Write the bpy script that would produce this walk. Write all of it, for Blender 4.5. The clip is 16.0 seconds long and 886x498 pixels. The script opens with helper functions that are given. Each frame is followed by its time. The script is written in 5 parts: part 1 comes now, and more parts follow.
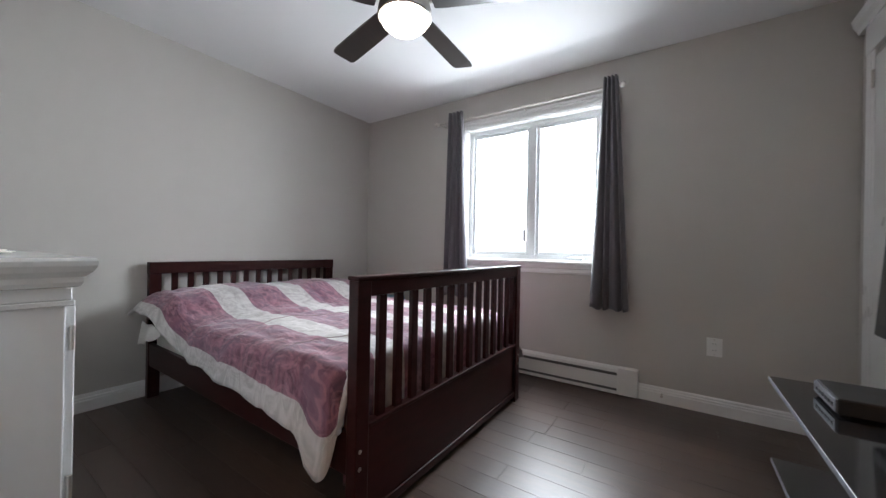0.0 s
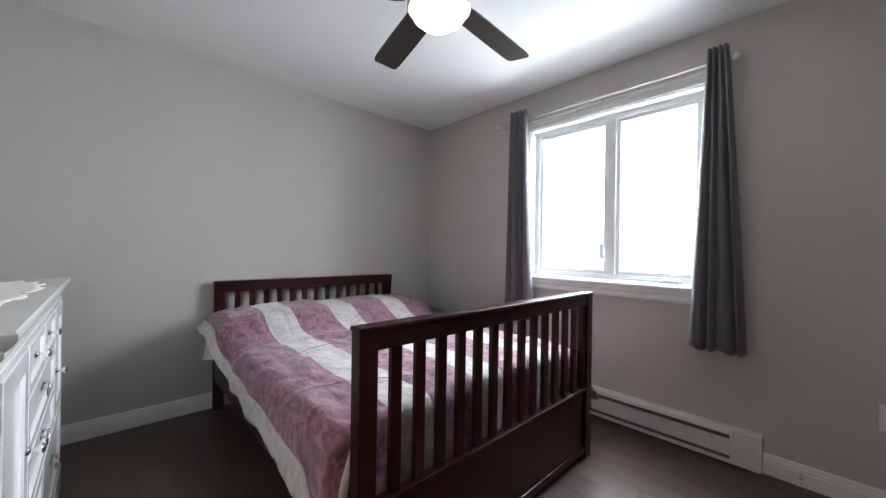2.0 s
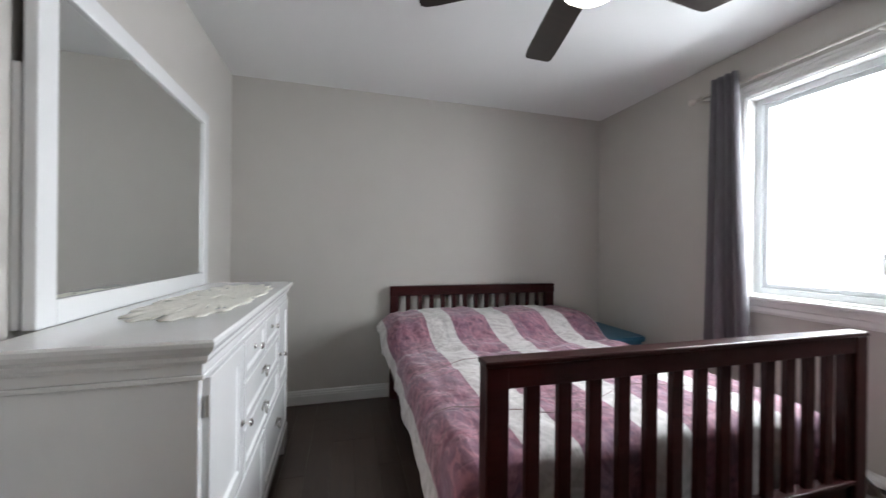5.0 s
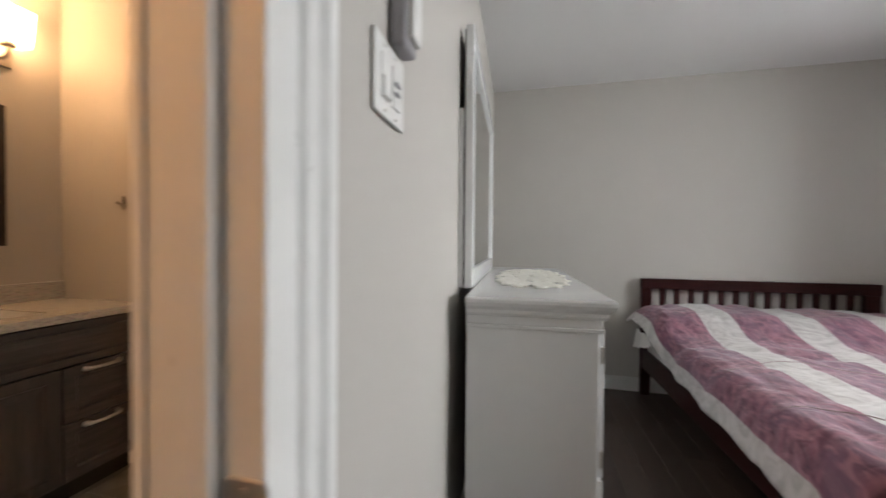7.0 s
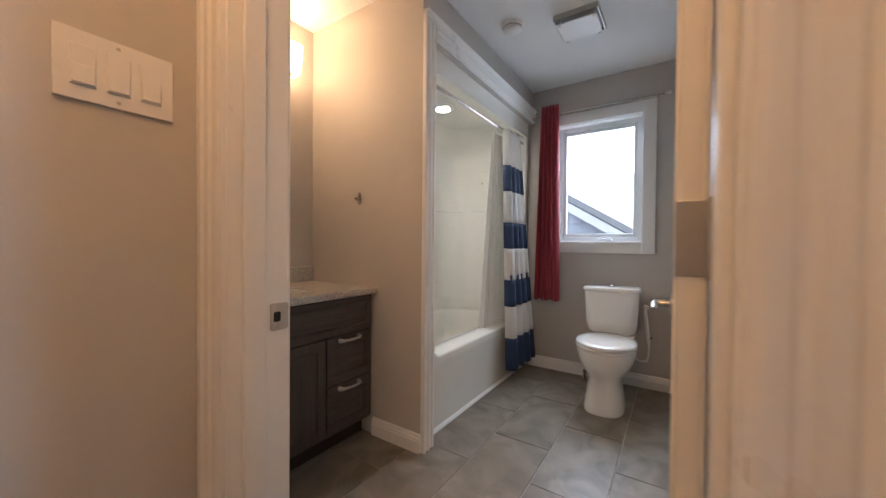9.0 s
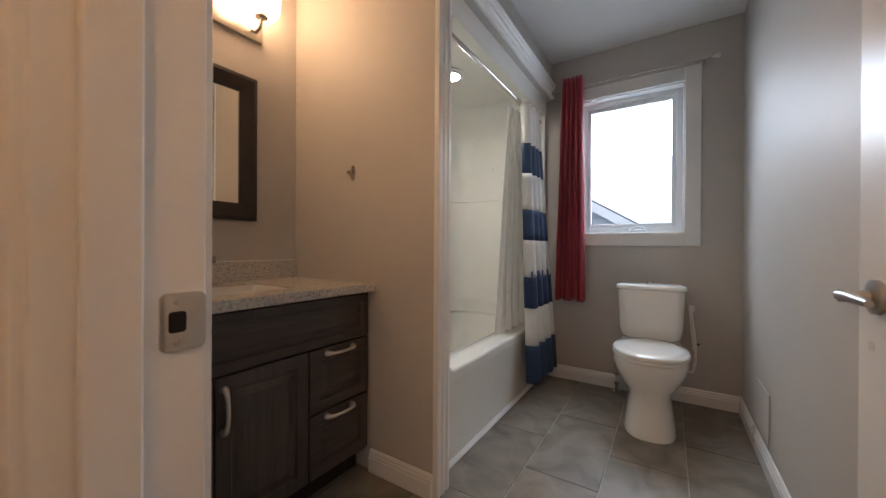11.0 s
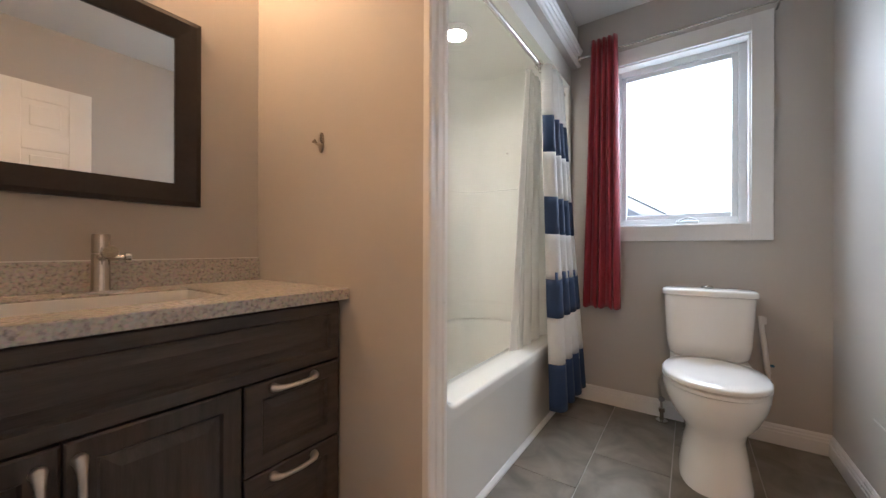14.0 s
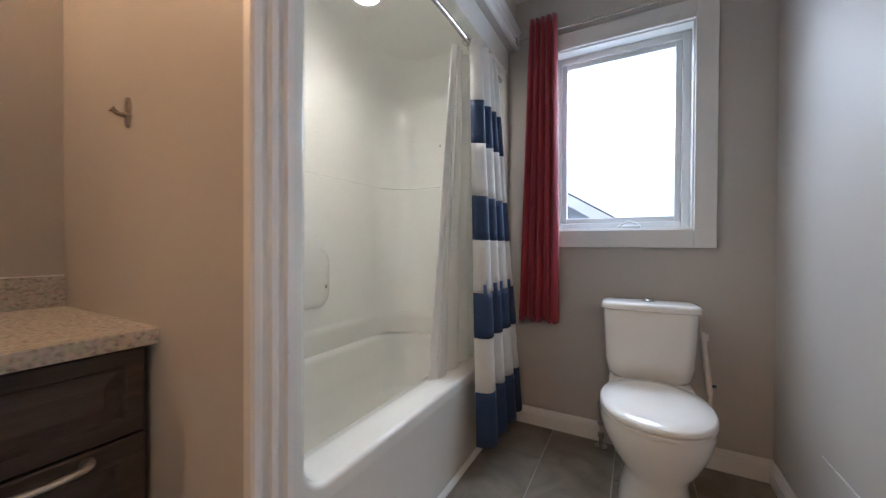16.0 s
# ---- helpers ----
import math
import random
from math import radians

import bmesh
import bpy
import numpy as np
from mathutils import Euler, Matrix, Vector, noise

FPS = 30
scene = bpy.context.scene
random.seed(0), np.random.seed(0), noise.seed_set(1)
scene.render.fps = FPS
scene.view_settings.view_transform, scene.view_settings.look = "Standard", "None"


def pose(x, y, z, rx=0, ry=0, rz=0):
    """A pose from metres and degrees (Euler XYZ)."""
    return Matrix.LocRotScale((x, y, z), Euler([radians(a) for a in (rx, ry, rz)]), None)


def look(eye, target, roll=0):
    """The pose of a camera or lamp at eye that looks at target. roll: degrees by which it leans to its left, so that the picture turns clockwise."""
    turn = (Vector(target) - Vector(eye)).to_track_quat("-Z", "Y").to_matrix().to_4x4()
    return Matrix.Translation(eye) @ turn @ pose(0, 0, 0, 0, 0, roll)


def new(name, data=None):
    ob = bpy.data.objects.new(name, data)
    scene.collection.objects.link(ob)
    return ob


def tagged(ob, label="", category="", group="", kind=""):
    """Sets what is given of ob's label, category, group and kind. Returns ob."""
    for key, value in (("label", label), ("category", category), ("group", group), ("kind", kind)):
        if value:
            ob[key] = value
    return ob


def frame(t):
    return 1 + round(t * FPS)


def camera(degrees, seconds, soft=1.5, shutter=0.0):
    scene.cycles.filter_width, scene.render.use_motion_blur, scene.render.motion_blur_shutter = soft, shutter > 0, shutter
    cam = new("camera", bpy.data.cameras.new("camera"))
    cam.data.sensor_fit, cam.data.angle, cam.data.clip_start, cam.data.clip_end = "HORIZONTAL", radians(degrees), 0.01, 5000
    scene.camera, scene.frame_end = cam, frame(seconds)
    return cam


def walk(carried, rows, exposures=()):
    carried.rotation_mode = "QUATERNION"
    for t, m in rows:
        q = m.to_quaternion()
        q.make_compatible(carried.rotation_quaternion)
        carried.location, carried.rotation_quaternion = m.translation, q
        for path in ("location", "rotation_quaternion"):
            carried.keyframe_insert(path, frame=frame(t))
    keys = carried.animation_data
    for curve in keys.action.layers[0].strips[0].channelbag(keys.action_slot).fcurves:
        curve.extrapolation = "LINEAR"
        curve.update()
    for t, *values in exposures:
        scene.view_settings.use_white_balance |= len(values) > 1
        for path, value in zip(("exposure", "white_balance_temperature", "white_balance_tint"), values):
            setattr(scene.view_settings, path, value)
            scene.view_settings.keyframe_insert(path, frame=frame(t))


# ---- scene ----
cam = camera(103.2, 16.0, soft=1.4, shutter=0.5)
EXPOSURES = [(0.0, 0.06, 6350, 10), (3.0, 0.02, 6350, 10), (5.5, -0.16, 6550, 10), (6.2, -0.32, 6550, 10), (7.0, -0.08, 6850, 10), (8.0, 0.16, 6620, 10), (9.0, -0.04, 5780, 10), (11.5, -0.32, 5880, 10), (12.5, 0.0, 5880, 10), (13.5, 0.20, 5840, 10), (14.5, 0.26, 5780, 10), (15.3, 0.06, 5760, 10), (16.0, -0.12, 5600, 10)]
PATH = [
    (0, (-0.443, -0.324, 1.015), (-1.564, 1.332, 1.019), 1.1),
    (0.5, (-0.472, -0.229, 1.045), (-1.668, 1.374, 1.059), 1.1),
    (1, (-0.472, -0.137, 1.102), (-1.775, 1.381, 1.11), 0.9),
    (1.5, (-0.481, -0.075, 1.133), (-1.864, 1.37, 1.136), 0.9),
    (2, (-0.479, 0.009, 1.142), (-1.945, 1.37, 1.145), 0.9),
    (2.5, (-0.477, 0.093, 1.166), (-2.01, 1.377, 1.164), 0.8),
    (3, (-0.469, 0.186, 1.174), (-2.058, 1.4, 1.188), 1.0),
    (5.3, (-0.547, 0.163, 1.199), (-2.515, 0.52, 1.186), 0.6),
    (5.5, (-0.539, 0.102, 1.198), (-2.525, 0.337, 1.178), 0.6),
    (6, (-0.519, -0.062, 1.167), (-2.519, -0.085, 1.145), 0.4),
    (6.5, (-0.448, -0.229, 1.147), (-2.436, -0.447, 1.123), 0.6),
    (7, (-0.372, -0.384, 1.146), (-2.322, -0.829, 1.117), 0.5),
    (7.5, (-0.313, -0.507, 1.135), (-2.179, -1.227, 1.111), 0.5),
    (8, (-0.266, -0.615, 1.12), (-2.042, -1.536, 1.098), 0.4),
    (8.5, (-0.269, -0.712, 1.091), (-1.966, -1.77, 1.067), 0.4),
    (9, (-0.33, -0.84, 1.081), (-1.995, -1.947, 1.053), 0.5),
    (9.2, (-0.365, -0.881, 1.08), (-2.027, -1.993, 1.051), 0.6),
    (11.5, (-0.686, -1.197, 0.974), (-2.371, -2.273, 0.972), 0.3),
    (12, (-0.757, -1.241, 0.966), (-2.438, -2.325, 0.963), 0.3),
    (12.5, (-0.816, -1.278, 0.965), (-2.476, -2.393, 0.964), 0.3),
    (13, (-0.865, -1.308, 0.965), (-2.503, -2.455, 0.965), 0.2),
    (13.5, (-0.941, -1.326, 0.967), (-2.574, -2.48, 0.969), 0.2),
    (14, (-0.999, -1.319, 0.968), (-2.636, -2.468, 0.968), 0.2),
    (14.5, (-1.059, -1.303, 0.978), (-2.728, -2.404, 0.974), 0.2),
    (15, (-1.148, -1.282, 0.998), (-2.858, -2.32, 0.991), 0.2),
    (15.5, (-1.266, -1.295, 1.013), (-3.01, -2.274, 1.004), 0.3),
    (16, (-1.382, -1.305, 1.024), (-3.138, -2.261, 1.004), 0.3),
]
walk(cam, [(t, look(eye, target, roll)) for t, eye, target, roll in PATH], EXPOSURES)

# ---- world and lights ----
world = bpy.data.worlds.new("overcast_sky")
scene.world = world
world.use_nodes = True
wn = world.node_tree.nodes
sky = wn.new("ShaderNodeTexSky")
sky.sky_type = "NISHITA"
sky.sun_disc = False
sky.sun_elevation, sky.sun_rotation = radians(48), radians(200)
sky.air_density, sky.dust_density, sky.ozone_density = 1.0, 6.0, 1.0
wmix = wn.new("ShaderNodeMixRGB")
wmix.inputs[0].default_value = 0.55
wmix.inputs[2].default_value = (24.0, 25.5, 28.0, 1)
world.node_tree.links.new(sky.outputs[0], wmix.inputs[1])
world.node_tree.links.new(wmix.outputs[0], wn["Background"].inputs[0])
wn["Background"].inputs[1].default_value = 0.15


def lamp(name, kind, energy, m, colour=(1, 1, 1), **settings):
    data = bpy.data.lights.new(name, kind)
    data.energy, data.color = energy, colour
    for key, value in settings.items():
        if key == "size":
            data.size = value
        elif key == "size_y":
            data.shape, data.size_y = "RECTANGLE", value
        elif key == "radius":
            data.shadow_soft_size = value
        elif key == "angle":
            data.angle = value
    ob = new(name, data)
    ob.matrix_world = m
    return ob


lamp("sun", "SUN", 0.8, pose(0, 0, 6, 42, 0, 160), (1, 0.97, 0.92), angle=radians(15))
# sky light that enters by the bedroom window
lamp("window_daylight", "AREA", 112, look((-1.53, 3.0, 1.74), (-1.82, 0.8, 0.46)), (0.87, 0.94, 1.0), size=1.2, size_y=1.1)
# sky light that enters by the bathroom window
lamp("bathroom_daylight", "AREA", 32, look((-3.75, -1.38, 2.00), (-1.6, -1.85, 0.1)), (0.84, 0.92, 1.0), size=0.85, size_y=0.7)
# the hall's own ceiling lamp
lamp("hall_lamp", "POINT", 24, pose(-0.05, -1.0, 2.32), (1.0, 0.50, 0.19), radius=0.1)

# ---- helpers for building ----
ORIGIN = {}


def thing(name, loc, label="", category="", group="", kind=""):
    ob = new(name)
    ob.location = loc
    ob.empty_display_size = 0.1
    ORIGIN[ob] = Vector(loc)
    return tagged(ob, label, category, group, kind)


def mesh_from(bm, name, mat, smooth=None):
    bmesh.ops.recalc_face_normals(bm, faces=bm.faces)
    me = bpy.data.meshes.new(name)
    bm.to_mesh(me)
    bm.free()
    if mat:
        me.materials.append(mat)
    if smooth is not None:
        me.shade_smooth()
        if smooth < 180:
            me.set_sharp_from_angle(angle=radians(smooth))
    return me


def part(name, bm, mat, parent=None, label="", smooth=None, loc=None):
    o = ORIGIN[parent] if parent else Vector(loc or (0, 0, 0))
    bmesh.ops.translate(bm, verts=bm.verts, vec=-o)
    ob = new(name, mesh_from(bm, name, mat, smooth))
    ORIGIN[ob] = o
    if parent:
        ob.parent = parent
    else:
        ob.location = o
    if label:
        ob["label"] = label
    return ob


def add(bm, other):
    me = bpy.data.meshes.new("tmp")
    other.to_mesh(me)
    other.free()
    bm.from_mesh(me)
    bpy.data.meshes.remove(me)
    return bm


def box(x0, x1, y0, y1, z0, z1, bev=0.0, seg=2, bm=None):
    b = bmesh.new()
    bmesh.ops.create_cube(b, size=1)
    for v in b.verts:
        v.co = Vector(((x0 + x1) / 2 + v.co.x * abs(x1 - x0), (y0 + y1) / 2 + v.co.y * abs(y1 - y0), (z0 + z1) / 2 + v.co.z * abs(z1 - z0)))
    if bev:
        bmesh.ops.bevel(b, geom=b.edges[:], offset=bev, segments=seg, profile=0.5, affect="EDGES")
    return add(bm, b) if bm else b


def boxes(rows, bev=0.0, seg=1):
    bm = bmesh.new()
    for r in rows:
        box(*r, bev=bev, seg=seg, bm=bm)
    return bm


def loft(rings, closed=True, caps=True, bm=None):
    """Skin over rings of equally many points."""
    b = bmesh.new()
    rows = [[b.verts.new(p) for p in ring] for ring in rings]
    n = len(rows[0])
    for a, c in zip(rows, rows[1:]):
        for i in range(n if closed else n - 1):
            j = (i + 1) % n
            b.faces.new((a[i], a[j], c[j], c[i]))
    if caps and closed:
        b.faces.new(rows[0])
        b.faces.new(rows[-1])
    return add(bm, b) if bm else b


def sweep(profile, p0, p1, out, up, bm=None):
    """A straight moulding: profile points (out, up), from p0 to p1."""
    out, up = Vector(out), Vector(up)
    return loft([[Vector(p) + out * a + up * c for a, c in profile] for p in (p0, p1)], bm=bm)


def tube(points, r, n=10, bm=None):
    pts = [Vector(p) for p in points]
    rings = []
    side = None
    for i, p in enumerate(pts):
        d = (pts[min(i + 1, len(pts) - 1)] - pts[max(i - 1, 0)]).normalized()
        if side is None:
            side = d.orthogonal().normalized()
        side = (side - d * side.dot(d)).normalized()
        other = d.cross(side)
        rr = r[i] if isinstance(r, (list, tuple)) else r
        rings.append([p + side * math.cos(a) * rr + other * math.sin(a) * rr for a in (2 * math.pi * k / n for k in range(n))])
    return loft(rings, bm=bm)


def lathe(profile, centre, axis=(0, 0, 1), n=24, bm=None):
    """Turned shape: profile points (radius, along)."""
    axis = Vector(axis).normalized()
    s = axis.orthogonal().normalized()
    o = axis.cross(s)
    c = Vector(centre)
    rings = [[c + axis * h + (s * math.cos(a) + o * math.sin(a)) * max(r, 1e-4) for a in (2 * math.pi * k / n for k in range(n))] for r, h in profile]
    return loft(rings, bm=bm)


def rrect(cx, cy, w, d, r, z, n=6):
    """Rounded rectangle ring in a level plane."""
    pts = []
    for k, (sx, sy) in enumerate(((1, 1), (-1, 1), (-1, -1), (1, -1))):
        for i in range(n + 1):
            a = math.pi / 2 * (k + i / n)
            pts.append(Vector((cx + sx * (w / 2 - r) + r * math.cos(a), cy + sy * (d / 2 - r) + r * math.sin(a), z)))
    return pts


def oval(cx, cy, a, b, z, n=40, p=2.0, tilt=0.0):
    pts = []
    for k in range(n):
        t = 2 * math.pi * k / n
        c, s = math.cos(t), math.sin(t)
        x = a * math.copysign(abs(c) ** (2 / p), c)
        y = b * math.copysign(abs(s) ** (2 / p), s)
        pts.append(Vector((cx + x, cy + y, z + tilt * x)))
    return pts


def setting(name, bm, mat, label, category="", smooth=None):
    return tagged(part(name, bm, mat, smooth=smooth), label, category or name.split("_")[0], kind="structure")


# ---- materials ----
def mat(name, colour, rough=0.5, metal=0.0, var=0.06, scale=8.0, bump=0.0, bscale=60.0, spec=0.5, coat=0.0, stretch=None, rvar=0.08, trans=0.0, sheen=0.0, per_object=0.0, thin=0.0):
    m = bpy.data.materials.new(name)
    m.use_nodes = True
    nt = m.node_tree
    n, l = nt.nodes, nt.links
    bs = n["Principled BSDF"]
    tc = n.new("ShaderNodeTexCoord")
    src = tc.outputs["Object"]
    if stretch:
        mp = n.new("ShaderNodeMapping")
        mp.inputs["Scale"].default_value = stretch
        l.new(src, mp.inputs[0])
        src = mp.outputs[0]
    noi = n.new("ShaderNodeTexNoise")
    noi.inputs["Scale"].default_value, noi.inputs["Detail"].default_value = scale, 6
    l.new(src, noi.inputs["Vector"])
    fine = n.new("ShaderNodeTexNoise")
    fine.inputs["Scale"].default_value, fine.inputs["Detail"].default_value = bscale, 4
    l.new(src, fine.inputs["Vector"])
    ramp = n.new("ShaderNodeValToRGB")
    lo, hi = [max(0, c * (1 - var)) for c in colour], [min(1, c * (1 + var)) for c in colour]
    ramp.color_ramp.elements[0].position, ramp.color_ramp.elements[1].position = 0.3, 0.7
    ramp.color_ramp.elements[0].color, ramp.color_ramp.elements[1].color = (*lo, 1), (*hi, 1)
    mixf = n.new("ShaderNodeMath")
    mixf.operation = "MULTIPLY_ADD"
    mixf.inputs[1].default_value = 0.3
    l.new(fine.outputs["Fac"], mixf.inputs[0])
    half = n.new("ShaderNodeMath")
    half.operation = "MULTIPLY"
    half.inputs[1].default_value = 0.7
    l.new(noi.outputs["Fac"], half.inputs[0])
    l.new(half.outputs[0], mixf.inputs[2])
    l.new(mixf.outputs[0], ramp.inputs[0])
    out = ramp.outputs[0]
    if per_object:
        oi = n.new("ShaderNodeObjectInfo")
        hs = n.new("ShaderNodeHueSaturation")
        mr = n.new("ShaderNodeMapRange")
        mr.inputs["To Min"].default_value, mr.inputs["To Max"].default_value = 1 - per_object, 1 + per_object
        l.new(oi.outputs["Random"], mr.inputs["Value"])
        l.new(mr.outputs[0], hs.inputs["Value"])
        l.new(out, hs.inputs["Color"])
        out = hs.outputs[0]
    l.new(out, bs.inputs["Base Color"])
    rr = n.new("ShaderNodeMapRange")
    rr.inputs["To Min"].default_value, rr.inputs["To Max"].default_value = max(0.02, rough - rvar), min(1, rough + rvar)
    l.new(noi.outputs["Fac"], rr.inputs["Value"])
    l.new(rr.outputs[0], bs.inputs["Roughness"])
    bs.inputs["Metallic"].default_value = metal
    bs.inputs["Specular IOR Level"].default_value = spec
    bs.inputs["Coat Weight"].default_value = coat
    bs.inputs["Coat Roughness"].default_value = 0.1
    bs.inputs["Transmission Weight"].default_value = trans
    bs.inputs["Sheen Weight"].default_value = sheen
    if thin:
        tl = n.new("ShaderNodeBsdfTranslucent")
        ms = n.new("ShaderNodeMixShader")
        ms.inputs[0].default_value = thin
        l.new(out, tl.inputs["Color"])
        l.new(bs.outputs[0], ms.inputs[1])
        l.new(tl.outputs[0], ms.inputs[2])
        l.new(ms.outputs[0], n["Material Output"].inputs["Surface"])
    if bump:
        bp = n.new("ShaderNodeBump")
        bp.inputs["Strength"].default_value, bp.inputs["Distance"].default_value = bump, 0.004
        l.new(fine.outputs["Fac"], bp.inputs["Height"])
        l.new(bp.outputs[0], bs.inputs["Normal"])
    return m


def glow(name, colour, strength):
    m = bpy.data.materials.new(name)
    m.use_nodes = True
    bs = m.node_tree.nodes["Principled BSDF"]
    bs.inputs["Base Color"].default_value = (0.9, 0.9, 0.88, 1)
    bs.inputs["Roughness"].default_value = 0.3
    bs.inputs["Emission Color"].default_value = (*colour, 1)
    bs.inputs["Emission Strength"].default_value = strength
    return m


def pane_mat(name):
    m = bpy.data.materials.new(name)
    m.use_nodes = True
    nt = m.node_tree
    bs = nt.nodes["Principled BSDF"]
    bs.inputs["Base Color"].default_value = (1, 1, 1, 1)
    bs.inputs["Roughness"].default_value = 0.0
    bs.inputs["IOR"].default_value = 1.45
    bs.inputs["Transmission Weight"].default_value = 1.0
    return m


WALL = mat("greige_wall_paint", (0.515, 0.488, 0.456), 0.55, var=0.03, scale=1.3, bump=0.06, bscale=260, spec=0.28)
CEIL = mat("white_ceiling_paint", (0.79, 0.79, 0.785), 0.8, var=0.015, scale=1.5, bump=0.08, bscale=180)
TRIM = mat("white_trim_paint", (0.78, 0.775, 0.76), 0.3, var=0.02, scale=5, bump=0.02, bscale=120)
VINYL = mat("white_window_vinyl", (0.75, 0.77, 0.78), 0.3, var=0.015, scale=5)
PLANK = mat("dark_oak_plank", (0.066, 0.042, 0.033), 0.38, var=0.35, scale=5, bump=0.035, bscale=38, stretch=(0.6, 7, 7), per_object=0.16, rvar=0.16, spec=0.75)
SUBFLOOR = mat("dark_plank_joint", (0.012, 0.009, 0.008), 0.8)
BEDWOOD = mat("espresso_wood", (0.030, 0.0066, 0.0066), 0.30, var=0.35, scale=7, bump=0.02, rvar=0.05, bscale=60, stretch=(5, 1.2, 5), spec=0.19)
DRESSER = mat("white_lacquer", (0.80, 0.80, 0.80), 0.2, var=0.012, scale=4, coat=0.4)
CHROME = mat("polished_nickel", (0.62, 0.60, 0.57), 0.16, metal=1.0, var=0.03, rvar=0.04)
SATIN = mat("brushed_nickel", (0.52, 0.49, 0.45), 0.34, metal=1.0, var=0.06, scale=30)
# near-black for small openings: their shade is put into the colour
DARKGAP = mat("shadow_gap", (0.01, 0.01, 0.01), 0.9)
CURTAIN = mat("grey_curtain_cloth", (0.135, 0.125, 0.14), 0.7, var=0.08, scale=14, bump=0.25, bscale=500, sheen=0.3, thin=0.12)
RED = mat("red_curtain_cloth", (0.33, 0.02, 0.036), 0.6, var=0.1, scale=14, bump=0.2, bscale=450, sheen=0.3, thin=0.12)
SHEET = mat("white_cotton_sheet", (0.72, 0.70, 0.67), 0.85, var=0.04, scale=12, bump=0.25, bscale=300)
LACE = mat("cream_lace", (0.78, 0.75, 0.68), 0.9, var=0.12, scale=60, bump=0.5, bscale=260)
HEATER = mat("white_enamel", (0.70, 0.69, 0.67), 0.35, var=0.03)
BLADE = mat("dark_walnut_blade", (0.035, 0.027, 0.024), 0.36, var=0.3, scale=6, stretch=(6, 1, 1), coat=0.3, spec=0.6)
PLASTIC = mat("white_plastic", (0.76, 0.75, 0.73), 0.35, var=0.015)
GREYPL = mat("grey_plastic", (0.33, 0.32, 0.34), 0.4, var=0.04)
BLACKGLASS = mat("black_glass", (0.012, 0.012, 0.014), 0.06, var=0.1, coat=0.6, rvar=0.03)
BLACKPL = mat("black_plastic", (0.018, 0.017, 0.017), 0.4, var=0.1)
SILVER = mat("dull_silver_edge", (0.16, 0.16, 0.175), 0.45, metal=0.3)
# dark grey that paints the shade of the heater's air slots
VENT = mat("shaded_slot", (0.10, 0.10, 0.10), 0.7)
BLUE = mat("blue_plastic", (0.03, 0.13, 0.22), 0.4, var=0.06)
VANITY = mat("grey_brown_oak_foil", (0.062, 0.050, 0.044), 0.42, var=0.4, scale=6, bump=0.1, bscale=45, stretch=(9, 9, 0.7))
VANITY_H = mat("grey_brown_oak_foil_level", (0.062, 0.050, 0.044), 0.42, var=0.4, scale=6, bump=0.1, bscale=45, stretch=(0.7, 9, 9))
MIRRORWOOD = mat("black_brown_frame", (0.020, 0.013, 0.010), 0.4, var=0.4, scale=8, bump=0.12, bscale=60)
PORCELAIN = mat("white_porcelain", (0.80, 0.79, 0.76), 0.14, var=0.01, coat=0.5, rvar=0.03)
HOOKM = mat("dark_nickel", (0.40, 0.36, 0.32), 0.28, metal=1.0)
ACRYLIC = mat("white_acrylic", (0.81, 0.80, 0.745), 0.10, var=0.01, coat=0.4, rvar=0.04)
GROUT = mat("grey_grout", (0.42, 0.40, 0.365), 0.9, var=0.1, scale=40)
PULLM = mat("pale_satin_nickel", (0.70, 0.66, 0.61), 0.36, metal=0.9, var=0.05, scale=20)
SNOWROOF = mat("white_fascia_board", (0.7, 0.71, 0.72), 0.8)
SHINGLE = mat("dark_grey_shingle", (0.10, 0.105, 0.11), 0.9, var=0.3, scale=6)
SIDING = mat("grey_blue_siding", (0.42, 0.46, 0.52), 0.7)
GROUNDM = mat("pale_ground", (0.5, 0.5, 0.5), 0.9, var=0.2, scale=0.3)
PANE = pane_mat("clear_glass")
GLOBE = glow("lit_opal_globe", (1.0, 0.90, 0.76), 9.0)
SHADE = glow("lit_opal_shade", (1.0, 0.58, 0.29), 17.0)
POT = glow("lit_pot_lens", (1.0, 0.88, 0.72), 250.0)
MIRROR = bpy.data.materials.new("mirror_silver")
MIRROR.use_nodes = True
MIRROR.node_tree.nodes["Principled BSDF"].inputs["Base Color"].default_value = (0.86, 0.88, 0.87, 1)
MIRROR.node_tree.nodes["Principled BSDF"].inputs["Metallic"].default_value = 1.0
MIRROR.node_tree.nodes["Principled BSDF"].inputs["Roughness"].default_value = 0.01


